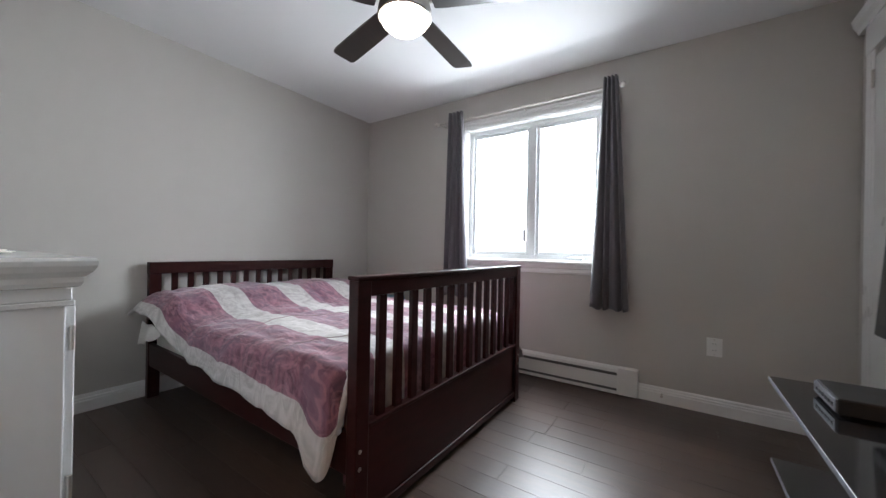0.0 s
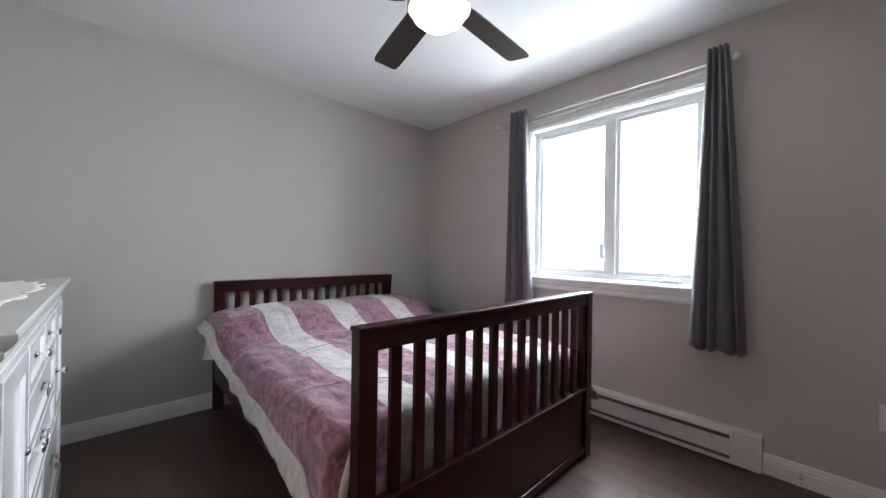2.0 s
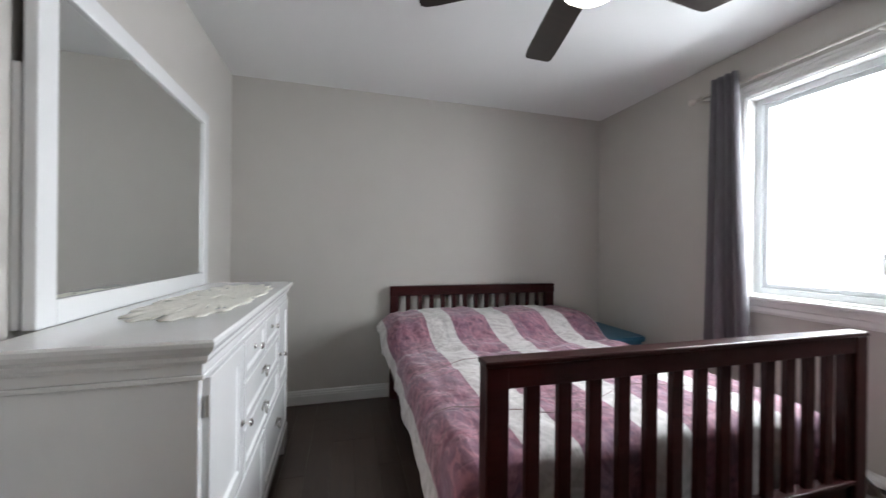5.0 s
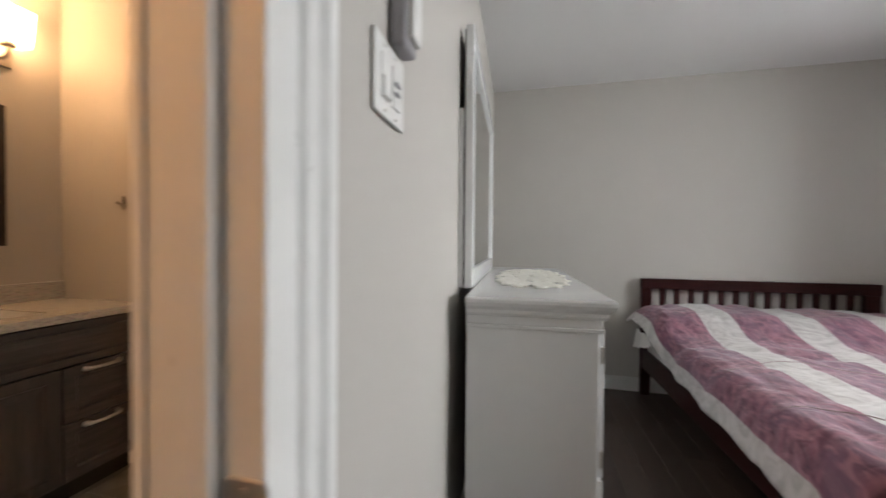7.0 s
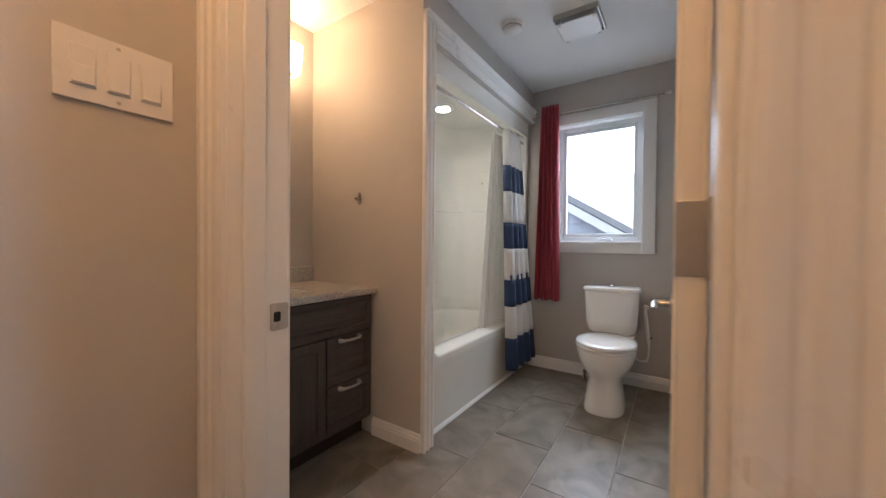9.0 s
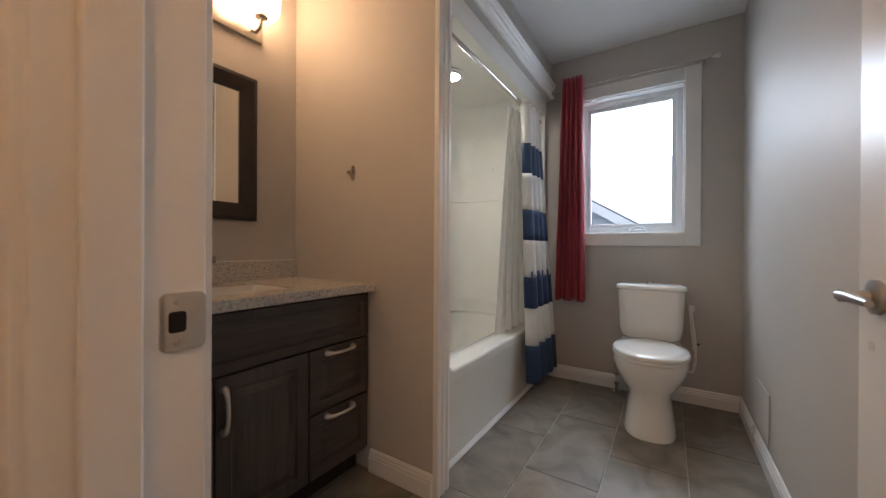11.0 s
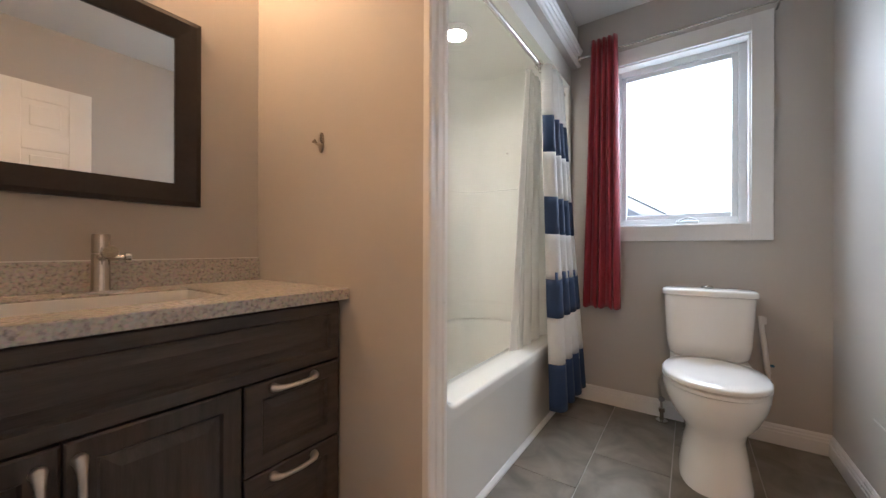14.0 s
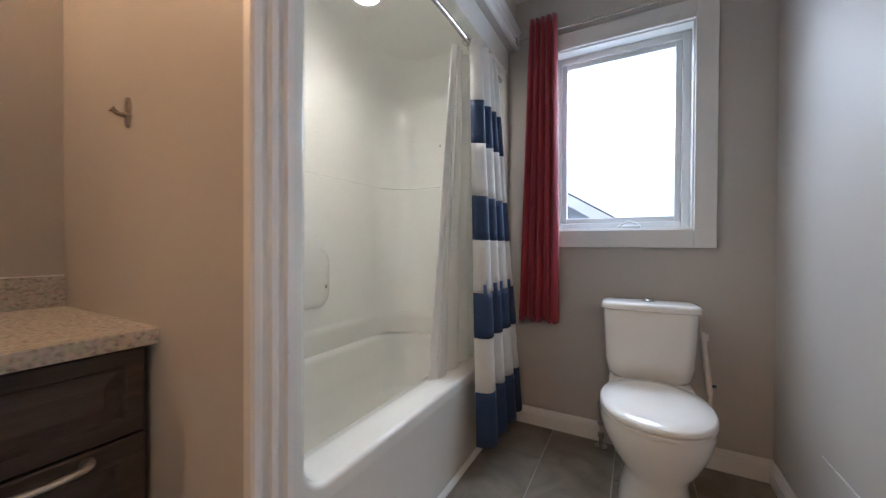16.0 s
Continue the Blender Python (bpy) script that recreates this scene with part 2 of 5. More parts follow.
def comforter_mat():
    """Broad lengthwise stripes, plum with a darker brushed leaf print and white lace-like bands."""
    m = bpy.data.materials.new("striped_comforter")
    m.use_nodes = True
    nt = m.node_tree
    n, l = nt.nodes, nt.links
    bs = n["Principled BSDF"]
    uv = n.new("ShaderNodeUVMap")
    uv.uv_map = "UVMap"
    sep = n.new("ShaderNodeSeparateXYZ")
    l.new(uv.outputs[0], sep.inputs[0])
    wob = n.new("ShaderNodeTexNoise")
    wob.inputs["Scale"].default_value = 6.0
    l.new(uv.outputs[0], wob.inputs["Vector"])
    band = n.new("ShaderNodeValToRGB")
    band.color_ramp.interpolation = "CONSTANT"
    e = band.color_ramp.elements
    stops = [(0.0, 1), (0.048, 0), (0.228, 1), (0.318, 0), (0.448, 1), (0.538, 0), (0.672, 1), (0.762, 0), (0.95, 1)]
    e[0].position, e[1].position = stops[0][0], stops[1][0]
    e[0].color, e[1].color = (1, 1, 1, 1), (0, 0, 0, 1)
    for p, c in stops[2:]:
        k = e.new(p)
        k.color = (c, c, c, 1)
    l.new(sep.outputs[1], band.inputs[0])
    mp = n.new("ShaderNodeMapping")
    mp.inputs["Scale"].default_value = (1.3, 1.5, 1)
    l.new(uv.outputs[0], mp.inputs[0])
    pr = n.new("ShaderNodeTexNoise")
    pr.inputs["Scale"].default_value, pr.inputs["Detail"].default_value, pr.inputs["Distortion"].default_value = 7, 5, 3.5
    l.new(mp.outputs[0], pr.inputs["Vector"])
    plum = n.new("ShaderNodeValToRGB")
    plum.color_ramp.elements[0].position, plum.color_ramp.elements[0].color = 0.36, (0.092, 0.028, 0.056, 1)
    plum.color_ramp.elements[1].position, plum.color_ramp.elements[1].color = 0.64, (0.29, 0.115, 0.16, 1)
    l.new(pr.outputs["Fac"], plum.inputs[0])
    # brushed strokes in rose over patches of violet
    rot = n.new("ShaderNodeMapping")
    rot.inputs["Rotation"].default_value = (0, 0, 0.6)
    rot.inputs["Scale"].default_value = (7, 26, 1)
    l.new(uv.outputs[0], rot.inputs[0])
    brush = n.new("ShaderNodeTexNoise")
    brush.inputs["Scale"].default_value, brush.inputs["Detail"].default_value, brush.inputs["Distortion"].default_value = 1.6, 4, 1.8
    l.new(rot.outputs[0], brush.inputs["Vector"])
    streak = n.new("ShaderNodeValToRGB")
    streak.color_ramp.elements[0].position, streak.color_ramp.elements[0].color = 0.48, (0, 0, 0, 1)
    streak.color_ramp.elements[1].position, streak.color_ramp.elements[1].color = 0.66, (0.75, 0.75, 0.75, 1)
    l.new(brush.outputs["Fac"], streak.inputs[0])
    patch = n.new("ShaderNodeValToRGB")
    patch.color_ramp.elements[0].position, patch.color_ramp.elements[0].color = 0.42, (0, 0, 0, 1)
    patch.color_ramp.elements[1].position, patch.color_ramp.elements[1].color = 0.60, (0.7, 0.7, 0.7, 1)
    l.new(wob.outputs["Fac"], patch.inputs[0])
    violet = n.new("ShaderNodeMixRGB")
    violet.inputs[2].default_value = (0.155, 0.075, 0.125, 1)
    l.new(patch.outputs[0], violet.inputs[0])
    l.new(plum.outputs[0], violet.inputs[1])
    rose = n.new("ShaderNodeMixRGB")
    rose.inputs[2].default_value = (0.35, 0.155, 0.20, 1)
    l.new(streak.outputs[0], rose.inputs[0])
    l.new(violet.outputs[0], rose.inputs[1])
    pale = n.new("ShaderNodeValToRGB")
    pale.color_ramp.elements[0].position, pale.color_ramp.elements[0].color = 0.36, (0.38, 0.36, 0.35, 1)
    pale.color_ramp.elements[1].position, pale.color_ramp.elements[1].color = 0.6, (0.52, 0.495, 0.485, 1)
    l.new(pr.outputs["Fac"], pale.inputs[0])
    mx = n.new("ShaderNodeMixRGB")
    l.new(band.outputs[0], mx.inputs[0])
    l.new(rose.outputs[0], mx.inputs[1])
    l.new(pale.outputs[0], mx.inputs[2])
    l.new(mx.outputs[0], bs.inputs["Base Color"])
    bs.inputs["Roughness"].default_value = 0.72
    bs.inputs["Sheen Weight"].default_value = 0.25
    bp = n.new("ShaderNodeBump")
    bp.inputs["Strength"].default_value, bp.inputs["Distance"].default_value = 0.3, 0.004
    l.new(pr.outputs["Fac"], bp.inputs["Height"])
    # pucker across the stripes
    wm = n.new("ShaderNodeMapping")
    wm.inputs["Scale"].default_value = (3.2, 9.0, 1)
    wm.inputs["Rotation"].default_value = (0, 0, 0.35)
    l.new(uv.outputs[0], wm.inputs[0])
    pucker = n.new("ShaderNodeTexNoise")
    pucker.inputs["Scale"].default_value, pucker.inputs["Detail"].default_value, pucker.inputs["Distortion"].default_value = 2.6, 3, 0.8
    l.new(wm.outputs[0], pucker.inputs["Vector"])
    b2 = n.new("ShaderNodeBump")
    b2.inputs["Strength"].default_value, b2.inputs["Distance"].default_value = 0.55, 0.025
    l.new(pucker.outputs["Fac"], b2.inputs["Height"])
    l.new(bp.outputs[0], b2.inputs["Normal"])
    l.new(b2.outputs[0], bs.inputs["Normal"])
    return m


COMFORTER = comforter_mat()


def stone_mat():
    """Speckled beige engineered stone."""
    m = bpy.data.materials.new("speckled_stone")
    m.use_nodes = True
    n, l = m.node_tree.nodes, m.node_tree.links
    bs = n["Principled BSDF"]
    tc = n.new("ShaderNodeTexCoord")
    a = n.new("ShaderNodeTexNoise")
    a.inputs["Scale"].default_value, a.inputs["Detail"].default_value = 110, 8
    b = n.new("ShaderNodeTexVoronoi")
    b.inputs["Scale"].default_value = 150
    r = n.new("ShaderNodeValToRGB")
    e = r.color_ramp.elements
    e[0].position, e[0].color = 0.32, (0.28, 0.25, 0.225, 1)
    e[1].position, e[1].color = 0.60, (0.56, 0.52, 0.46, 1)
    k = e.new(0.45)
    k.color = (0.48, 0.44, 0.395, 1)
    l.new(tc.outputs["Object"], a.inputs["Vector"])
    l.new(tc.outputs["Object"], b.inputs["Vector"])
    mx = n.new("ShaderNodeMixRGB")
    mx.blend_type, mx.inputs[0].default_value = "OVERLAY", 0.15
    l.new(a.outputs["Fac"], r.inputs[0])
    l.new(r.outputs[0], mx.inputs[1])
    l.new(b.outputs["Color"], mx.inputs[2])
    hs = n.new("ShaderNodeHueSaturation")
    hs.inputs["Saturation"].default_value = 0.55
    l.new(mx.outputs[0], hs.inputs["Color"])
    l.new(hs.outputs[0], bs.inputs["Base Color"])
    bs.inputs["Roughness"].default_value = 0.22
    return m


STONE = stone_mat()


def tile_mat():
    """Cloudy grey-brown stone-look porcelain tile."""
    m = bpy.data.materials.new("stone_look_tile")
    m.use_nodes = True
    n, l = m.node_tree.nodes, m.node_tree.links
    bs = n["Principled BSDF"]
    tc = n.new("ShaderNodeTexCoord")
    oi = n.new("ShaderNodeObjectInfo")
    shift = n.new("ShaderNodeVectorMath")
    shift.operation = "MULTIPLY_ADD"
    shift.inputs[1].default_value = (9, 7, 5)
    l.new(oi.outputs["Random"], shift.inputs[0])
    l.new(tc.outputs["Object"], shift.inputs[2])
    a = n.new("ShaderNodeTexNoise")
    a.inputs["Scale"].default_value, a.inputs["Detail"].default_value, a.inputs["Distortion"].default_value = 4.5, 7, 1.2
    l.new(shift.outputs[0], a.inputs["Vector"])
    r = n.new("ShaderNodeValToRGB")
    e = r.color_ramp.elements
    e[0].position, e[0].color = 0.3, (0.125, 0.108, 0.088, 1)
    e[1].position, e[1].color = 0.72, (0.27, 0.242, 0.20, 1)
    l.new(a.outputs["Fac"], r.inputs[0])
    l.new(r.outputs[0], bs.inputs["Base Color"])
    bs.inputs["Roughness"].default_value = 0.40
    bp = n.new("ShaderNodeBump")
    bp.inputs["Strength"].default_value, bp.inputs["Distance"].default_value = 0.12, 0.004
    l.new(a.outputs["Fac"], bp.inputs["Height"])
    l.new(bp.outputs[0], bs.inputs["Normal"])
    return m


TILE = tile_mat()

# ---- plan ----
H = 2.44
XW, XE = -3.405, 0.36          # far wall of both rooms, closet wall of the bedroom
YN = 2.51                      # bedroom window wall
YS, YB = -0.605, -0.765        # wall between bedroom and bathroom
YSW = -0.642                   # its bedroom face at the far end, a little out of square
YV = -0.70                     # hall side of the bedroom door wall
YM = -2.82                     # vanity wall
XH, XD = -0.68, -0.806         # bathroom door wall, hall side and bathroom side
XK = -1.768                    # partition beside the tub
YT = -1.927                    # face of the tub alcove wall
YH = -1.685                    # hall side wall
DOOR = 2.05
WX0, WX1, WZ0, WZ1 = -2.125, -0.93, 0.938, 2.133     # bedroom window opening
BY0, BY1, BZ0, BZ1 = -1.722, -1.056, 1.105, 2.100    # bathroom window opening

# walls
setting("wall_north", boxes([
    (XW - 0.14, WX0, YN, YN + 0.16, 0, H), (WX1, XE + 0.14, YN, YN + 0.16, 0, H),
    (WX0, WX1, YN, YN + 0.16, 0, WZ0), (WX0, WX1, YN, YN + 0.16, WZ1, H)]), WALL, "warm grey painted wall with the bedroom window")
setting("wall_west", boxes([
    (XW - 0.16, XW, YB, YN, 0, H), (XW - 0.16, XW, BY1, YB, 0, H), (XW - 0.16, XW, YM - 0.14, BY0, 0, H),
    (XW - 0.16, XW, BY0, BY1, 0, BZ0), (XW - 0.16, XW, BY0, BY1, BZ1, H)]), WALL, "warm grey painted outer wall behind bed and toilet")
setting("wall_south", add(loft([[(XW, YB, z), (XH, YB, z), (XH, YS, z), (XW, YSW, z)] for z in (0, H)]), boxes([
    (XH, -0.625, YV, YS, 0, H), (-0.625, 0.215, YV, YS, DOOR + 0.015, H), (0.215, XE + 0.14, YV, YS, 0, H)])), WALL, "warm grey painted wall between bedroom and bathroom")
setting("wall_east", boxes([(XE, XE + 0.14, YS, YN, 0, H)]), WALL, "warm grey painted wall behind the television")
setting("wall_hall", boxes([
    (XD, XH, YM, -1.605, 0, H), (XD, XH, -1.605, -0.785, DOOR + 0.015, H), (XD, XH, -0.785, YB, 0, H)]), WALL, "warm grey painted wall with the bathroom doorway", "wall")
setting("wall_hall_side", boxes([(XH, 1.5, YH - 0.12, YH, 0, H)]), WALL, "warm grey painted hall wall with light switches", "wall")
setting("wall_hall_end", boxes([(1.5, 1.62, YH - 0.12, YV, 0, H), (XE + 0.14, 1.5, YV, YV + 0.12, 0, H)]), WALL, "plain painted wall closing the hall", "wall")
setting("wall_vanity", boxes([(XW - 0.16, XD + 0.15, YM - 0.14, YM, 0, H)]), WALL, "painted wall behind the vanity and the tub", "wall")
setting("wall_partition", boxes([(-1.86, XK, YM, YT, 0, H)]), WALL, "painted partition between vanity and bathtub", "wall")
setting("wall_soffit", boxes([(XW, -1.86, YT - 0.1, YT, 2.16, H)]), WALL, "painted wall above the bathtub opening", "wall")
# ceilings and floors
setting("ceiling_1", box(XW - 0.14, XE + 0.14, YB + 0.08, YN + 0.16, H, H + 0.12), CEIL, "white painted bedroom ceiling")
setting("ceiling_2", box(XW - 0.14, 1.62, YM - 0.14, YB + 0.08, H, H + 0.12), CEIL, "white painted bathroom and hall ceiling")
floor_1 = setting("floor_1", box(XW - 0.1, XE + 0.1, YS - 0.08, YN + 0.1, -0.12, -0.006), SUBFLOOR, "dark brown oak plank floor of the bedroom")
floor_2 = setting("floor_2", box(XW - 0.1, XH - 0.07, YM - 0.1, YB + 0.06, -0.12, -0.003), GROUT, "grey stone-look tile floor of the bathroom")
floor_3 = setting("floor_3", box(XH - 0.07, 1.6, YH - 0.1, YS - 0.08, -0.12, -0.006), SUBFLOOR, "dark brown oak plank floor of the hall")

BASEP = [(0, 0), (0.016, 0), (0.016, 0.066), (0.013, 0.070), (0.013, 0.082), (0.009, 0.087), (0.009, 0.096), (0.004, 0.106), (0, 0.106)]
BASEB = [(a, c * 0.92) for a, c in BASEP]


def baseboard(p0, p1, out, prof=BASEP):
    return tagged(part("baseboard", sweep(prof, p0, p1, out, (0, 0, 1)), TRIM), "white painted moulded baseboard", "baseboard", kind="structure")


baseboard((XW, YSW, 0), (XW, YN, 0), (1, 0, 0))
baseboard((-0.676, YN, 0), (XE, YN, 0), (0, -1, 0))
baseboard((XW + 0.016, YN, 0), (-2.2, YN, 0), (0, -1, 0))
baseboard((XW + 0.016, YSW, 0), (-0.72, YS, 0), (0, 1, 0))
baseboard((XE, YS, 0), (XE, 0.5, 0), (-1, 0, 0))
baseboard((XW, YT - 0.01, 0), (XW, YB, 0), (1, 0, 0), BASEB)
baseboard((XW + 0.016, YB, 0), (XD, YB, 0), (0, -1, 0), BASEB)
baseboard((XK, -2.262, 0), (XK, YT, 0), (1, 0, 0), BASEB)
baseboard((XH + 0.03, YH, 0), (1.5, YH, 0), (0, 1, 0))

CASP = [(0, 0), (0.012, 0), (0.016, 0.008), (0.016, 0.02), (0.013, 0.024), (0.013, 0.032), (0.018, 0.037), (0.018, 0.05), (0.014, 0.055), (0.02, 0.062), (0.02, 0.074), (0, 0.074)]


def casing(p0, p1, out, across):
    bm = sweep(CASP, p0, p1, out, across)
    return tagged(part("trim", bm, TRIM), "white painted fluted door casing", "trim", kind="structure")


# bedroom doorway lining, seen from both sides
setting("door_frame_1", boxes([
    (-0.63, -0.61, YV - 0.004, YS + 0.024, 0, DOOR), (0.20, 0.22, YV - 0.004, YS + 0.004, 0, DOOR), (-0.63, 0.22, YV - 0.004, YS + 0.004, DOOR, DOOR + 0.02),
    (-0.61, -0.597, -0.668, -0.622, 0, DOOR), (0.187, 0.20, -0.668, -0.622, 0, DOOR)], bev=0.002), TRIM, "white painted bedroom door lining", "door frame")
casing((-0.616, YS, 0), (-0.616, YS, DOOR + 0.08), (0, 1.3, 0), (-1.35, 0, 0))
casing((0.206, YS, 0), (0.206, YS, DOOR + 0.08), (0, 1, 0), (1, 0, 0))
casing((-0.616, YS, DOOR + 0.006), (0.206, YS, DOOR + 0.006), (0, 1, 0), (0, 0, 1))
casing((-0.606, YV, 0), (-0.606, YV, DOOR + 0.08), (0, -1, 0), (-1, 0, 0))
casing((0.206, YV, 0), (0.206, YV, DOOR + 0.08), (0, -1, 0), (1, 0, 0))
casing((-0.606, YV, DOOR + 0.006), (0.206, YV, DOOR + 0.006), (0, -1, 0), (0, 0, 1))
# bathroom doorway lining
frame_2 = setting("door_frame_2", boxes([
    (XD - 0.004, XH + 0.004, -1.61, -1.59, 0, DOOR), (XD - 0.004, XH + 0.004, -0.80, -0.78, 0, DOOR), (XD - 0.004, XH + 0.004, -1.61, -0.78, DOOR, DOOR + 0.02),
    (-0.75, -0.705, -1.59, -1.578, 0, DOOR), (-0.75, -0.705, -0.812, -0.80, 0, DOOR)], bev=0.002), TRIM, "white painted bathroom door lining", "door frame")
casing((XH, -1.596, 0), (XH, -1.596, DOOR + 0.08), (1, 0, 0), (0, -1.2, 0))
casing((XH, -0.794, 0), (XH, -0.794, DOOR + 0.08), (1, 0, 0), (0, 1, 0))
casing((XH, -1.596, DOOR + 0.006), (XH, -0.806, DOOR + 0.006), (1, 0, 0), (0, 0, 1))
casing((XD, -1.596, 0), (XD, -1.596, DOOR + 0.08), (-1, 0, 0), (0, -1, 0))
casing((XD, -1.596, DOOR + 0.006), (XD, -0.80, DOOR + 0.006), (-1, 0, 0), (0, 0, 1))


def strike(name, x, y, z, axis, shift):
    """Latch plate let into a door lining; axis: the way it faces."""
    t = thing(name, (x, y, z), "brushed nickel strike plate on the door lining", "strike plate")
    def b(w, h, d, r, o=0.0, s=0.0):
        rings = []
        for dd, k in ((-d, 0.0), (d * 0.6, 0.0), (d, 0.0006)):
            flat = rrect(s, o, 2 * (w - k), 2 * (h - k), r, 0)
            rings.append([(x + dd, y + p.x, z + p.y) if axis == "x" else (x + p.x, y + dd, z + p.y) for p in flat])
        return loft(rings)
    part("plate", b(0.0215, 0.031, 0.0015, 0.007), SATIN, t, smooth=40)
    # no real recess: a raised near-black pad paints the hole's shade
    part("latch_hole", b(0.0085, 0.0115, 0.0022, 0.004, 0.0, shift), DARKGAP, t, "latch hole with painted shade")
    for o in (-0.022, 0.022):
        part("screw", b(0.0035, 0.0035, 0.0024, 0.0034, o, shift), SATIN, t, smooth=40)


strike("strike_plate", -0.787, -1.5885, 0.914, "y", 0.006)
strike("strike_plate", -0.6085, -0.599, 0.925, "x", 0.0)


def hinge(x, y, z):
    t = part("hinge", box(x - 0.001, x + 0.002, y - 0.0165, y + 0.0165, z - 0.045, z + 0.045, 0.0005), SATIN, frame_2, "brushed nickel hinge leaf")
    part("knuckle", lathe([(0.006, -0.048), (0.006, 0.048)], (x + 0.004, y + 0.02, z), n=10), SATIN, t, smooth=40)


for hz in (0.25, 1.09, 1.86):
    hinge(-0.8425, -0.8255, hz)


def panel_door():
    """White six-panel door standing open along the wall."""
    d = thing("door_1", (-0.83, -0.833, 0), "open white painted panelled bathroom door", "door")
    d["kind"] = "structure"
    x0, x1, y0, y1 = -1.600, -0.843, -0.843, -0.808
    part("slab", box(x0, x1, y0 + 0.006, y1 - 0.006, 0.012, 2.03, 0.002), TRIM, d)
    xs = [(x0, x0 + 0.11), (x0 + 0.32, x0 + 0.43), (x1 - 0.11, x1)]
    rows = [(0.012, 0.24), (0.80, 0.93), (1.60, 1.72), (1.92, 2.03)]
    for a, c in xs:
        part("stile", boxes([(a, c, y0, y0 + 0.007, 0.012, 2.03), (a, c, y1 - 0.007, y1, 0.012, 2.03)], bev=0.002), TRIM, d)
    for a, c in rows:
        part("rail", boxes([(p, q, yy, yy + 0.007, a, c) for p, q in ((x0 + 0.11, x0 + 0.32), (x0 + 0.43, x1 - 0.11)) for yy in (y0, y1 - 0.007)], bev=0.002), TRIM, d)
    for (a, c) in ((x0 + 0.11, x0 + 0.32), (x0 + 0.43, x1 - 0.11)):
        for (e, g) in ((0.24, 0.80), (0.93, 1.60), (1.72, 1.92)):
            part("panel", box(a + 0.035, c - 0.035, y0 + 0.001, y1 - 0.001, e + 0.035, g - 0.035, 0.004), TRIM, d)
    h = part("door_handle", lathe([(0.001, 0), (0.03, 0), (0.03, 0.008), (0.011, 0.012), (0.011, 0.05), (0.001, 0.052)], (-1.525, y0, 0.915), (0, -1, 0)), SATIN, d, "satin nickel lever handle", smooth=40)
    part("lever", tube([(-1.53, y0 - 0.045, 0.915), (-1.49, y0 - 0.048, 0.917), (-1.42, y0 - 0.045, 0.913)], [0.009, 0.009, 0.006]), SATIN, h, smooth=60)


panel_door()


# ---- windows ----
def window(name, axis, a0, a1, z0, z1, plane, out, mullion, label):
    """A vinyl casement window set back in its opening. axis: along which it runs; out: +1 or -1, the way to the outside."""
    w = thing(name, (0, plane, 0) if axis == "x" else (plane, 0, 0), label, "window", kind="structure")
    def bx(a, b, d0, d1, c, e, bev=0.002):
        p, q = sorted((plane + out * d0, plane + out * d1))
        return box(a, b, p, q, c, e, bev) if axis == "x" else box(p, q, a, b, c, e, bev)
    f = 0.035
    part("jamb_lining", add(add(add(bx(a0, a0 + 0.012, -0.002, 0.15, z0, z1), bx(a1 - 0.012, a1, -0.002, 0.15, z0, z1)), bx(a0, a1, -0.002, 0.15, z1 - 0.012, z1)), bx(a0, a1, -0.002, 0.15, z0, z0 + 0.012)), TRIM, w)
    fr = add(add(add(bx(a0 + 0.012, a0 + 0.012 + f, 0.07, 0.14, z0 + 0.012, z1 - 0.012), bx(a1 - 0.012 - f, a1 - 0.012, 0.07, 0.14, z0 + 0.012, z1 - 0.012)), bx(a0 + 0.012 + f, a1 - 0.012 - f, 0.07, 0.14, z1 - 0.012 - f, z1 - 0.012)), bx(a0 + 0.012 + f, a1 - 0.012 - f, 0.07, 0.14, z0 + 0.012, z0 + 0.012 + f))
    frame_ob = part("window_frame", fr, VINYL, w)
    lo, hi = a0 + 0.012 + f, a1 - 0.012 - f
    bays = [(lo, (lo + hi) / 2 - 0.002), ((lo + hi) / 2 + 0.058, hi)] if mullion else [(lo, hi)]
    if mullion:
        part("mullion", bx(bays[0][1], bays[1][0], 0.065, 0.14, z0 + 0.012 + f, z1 - 0.012 - f), VINYL, w)
    for a, b in bays:
        s = 0.028
        c, e = z0 + 0.012 + f, z1 - 0.012 - f
        part("sash", add(add(add(bx(a, a + s, 0.085, 0.125, c, e, 0.004), bx(b - s, b, 0.085, 0.125, c, e, 0.004)), bx(a + s, b - s, 0.085, 0.125, e - s, e, 0.004)), bx(a + s, b - s, 0.085, 0.125, c, c + s, 0.004)), VINYL, w)
        p = part("pane", bx(a + s - 0.003, b - s + 0.003, 0.103, 0.107, c + s - 0.003, e - s + 0.003, 0), PANE, w, "clear window pane")
        p.visible_shadow = False
    return w, bx, bays


w1, bx1, bays1 = window("window_1", "x", WX0, WX1, WZ0, WZ1, YN, 1, True, "white vinyl double casement window with moulded casing")
part("casing_side", sweep(CASP, (WX0 + 0.004, YN, WZ0), (WX0 + 0.004, YN, WZ1 + 0.068), (0, -1, 0), (-1, 0, 0)), TRIM, w1)
part("casing_side", sweep(CASP, (WX1 - 0.004, YN, WZ0), (WX1 - 0.004, YN, WZ1 + 0.068), (0, -1, 0), (1, 0, 0)), TRIM, w1)
part("casing_head", sweep(CASP, (WX0 + 0.004, YN, WZ1 - 0.004), (WX1 - 0.004, YN, WZ1 - 0.004), (0, -1, 0), (0, 0, 1)), TRIM, w1)
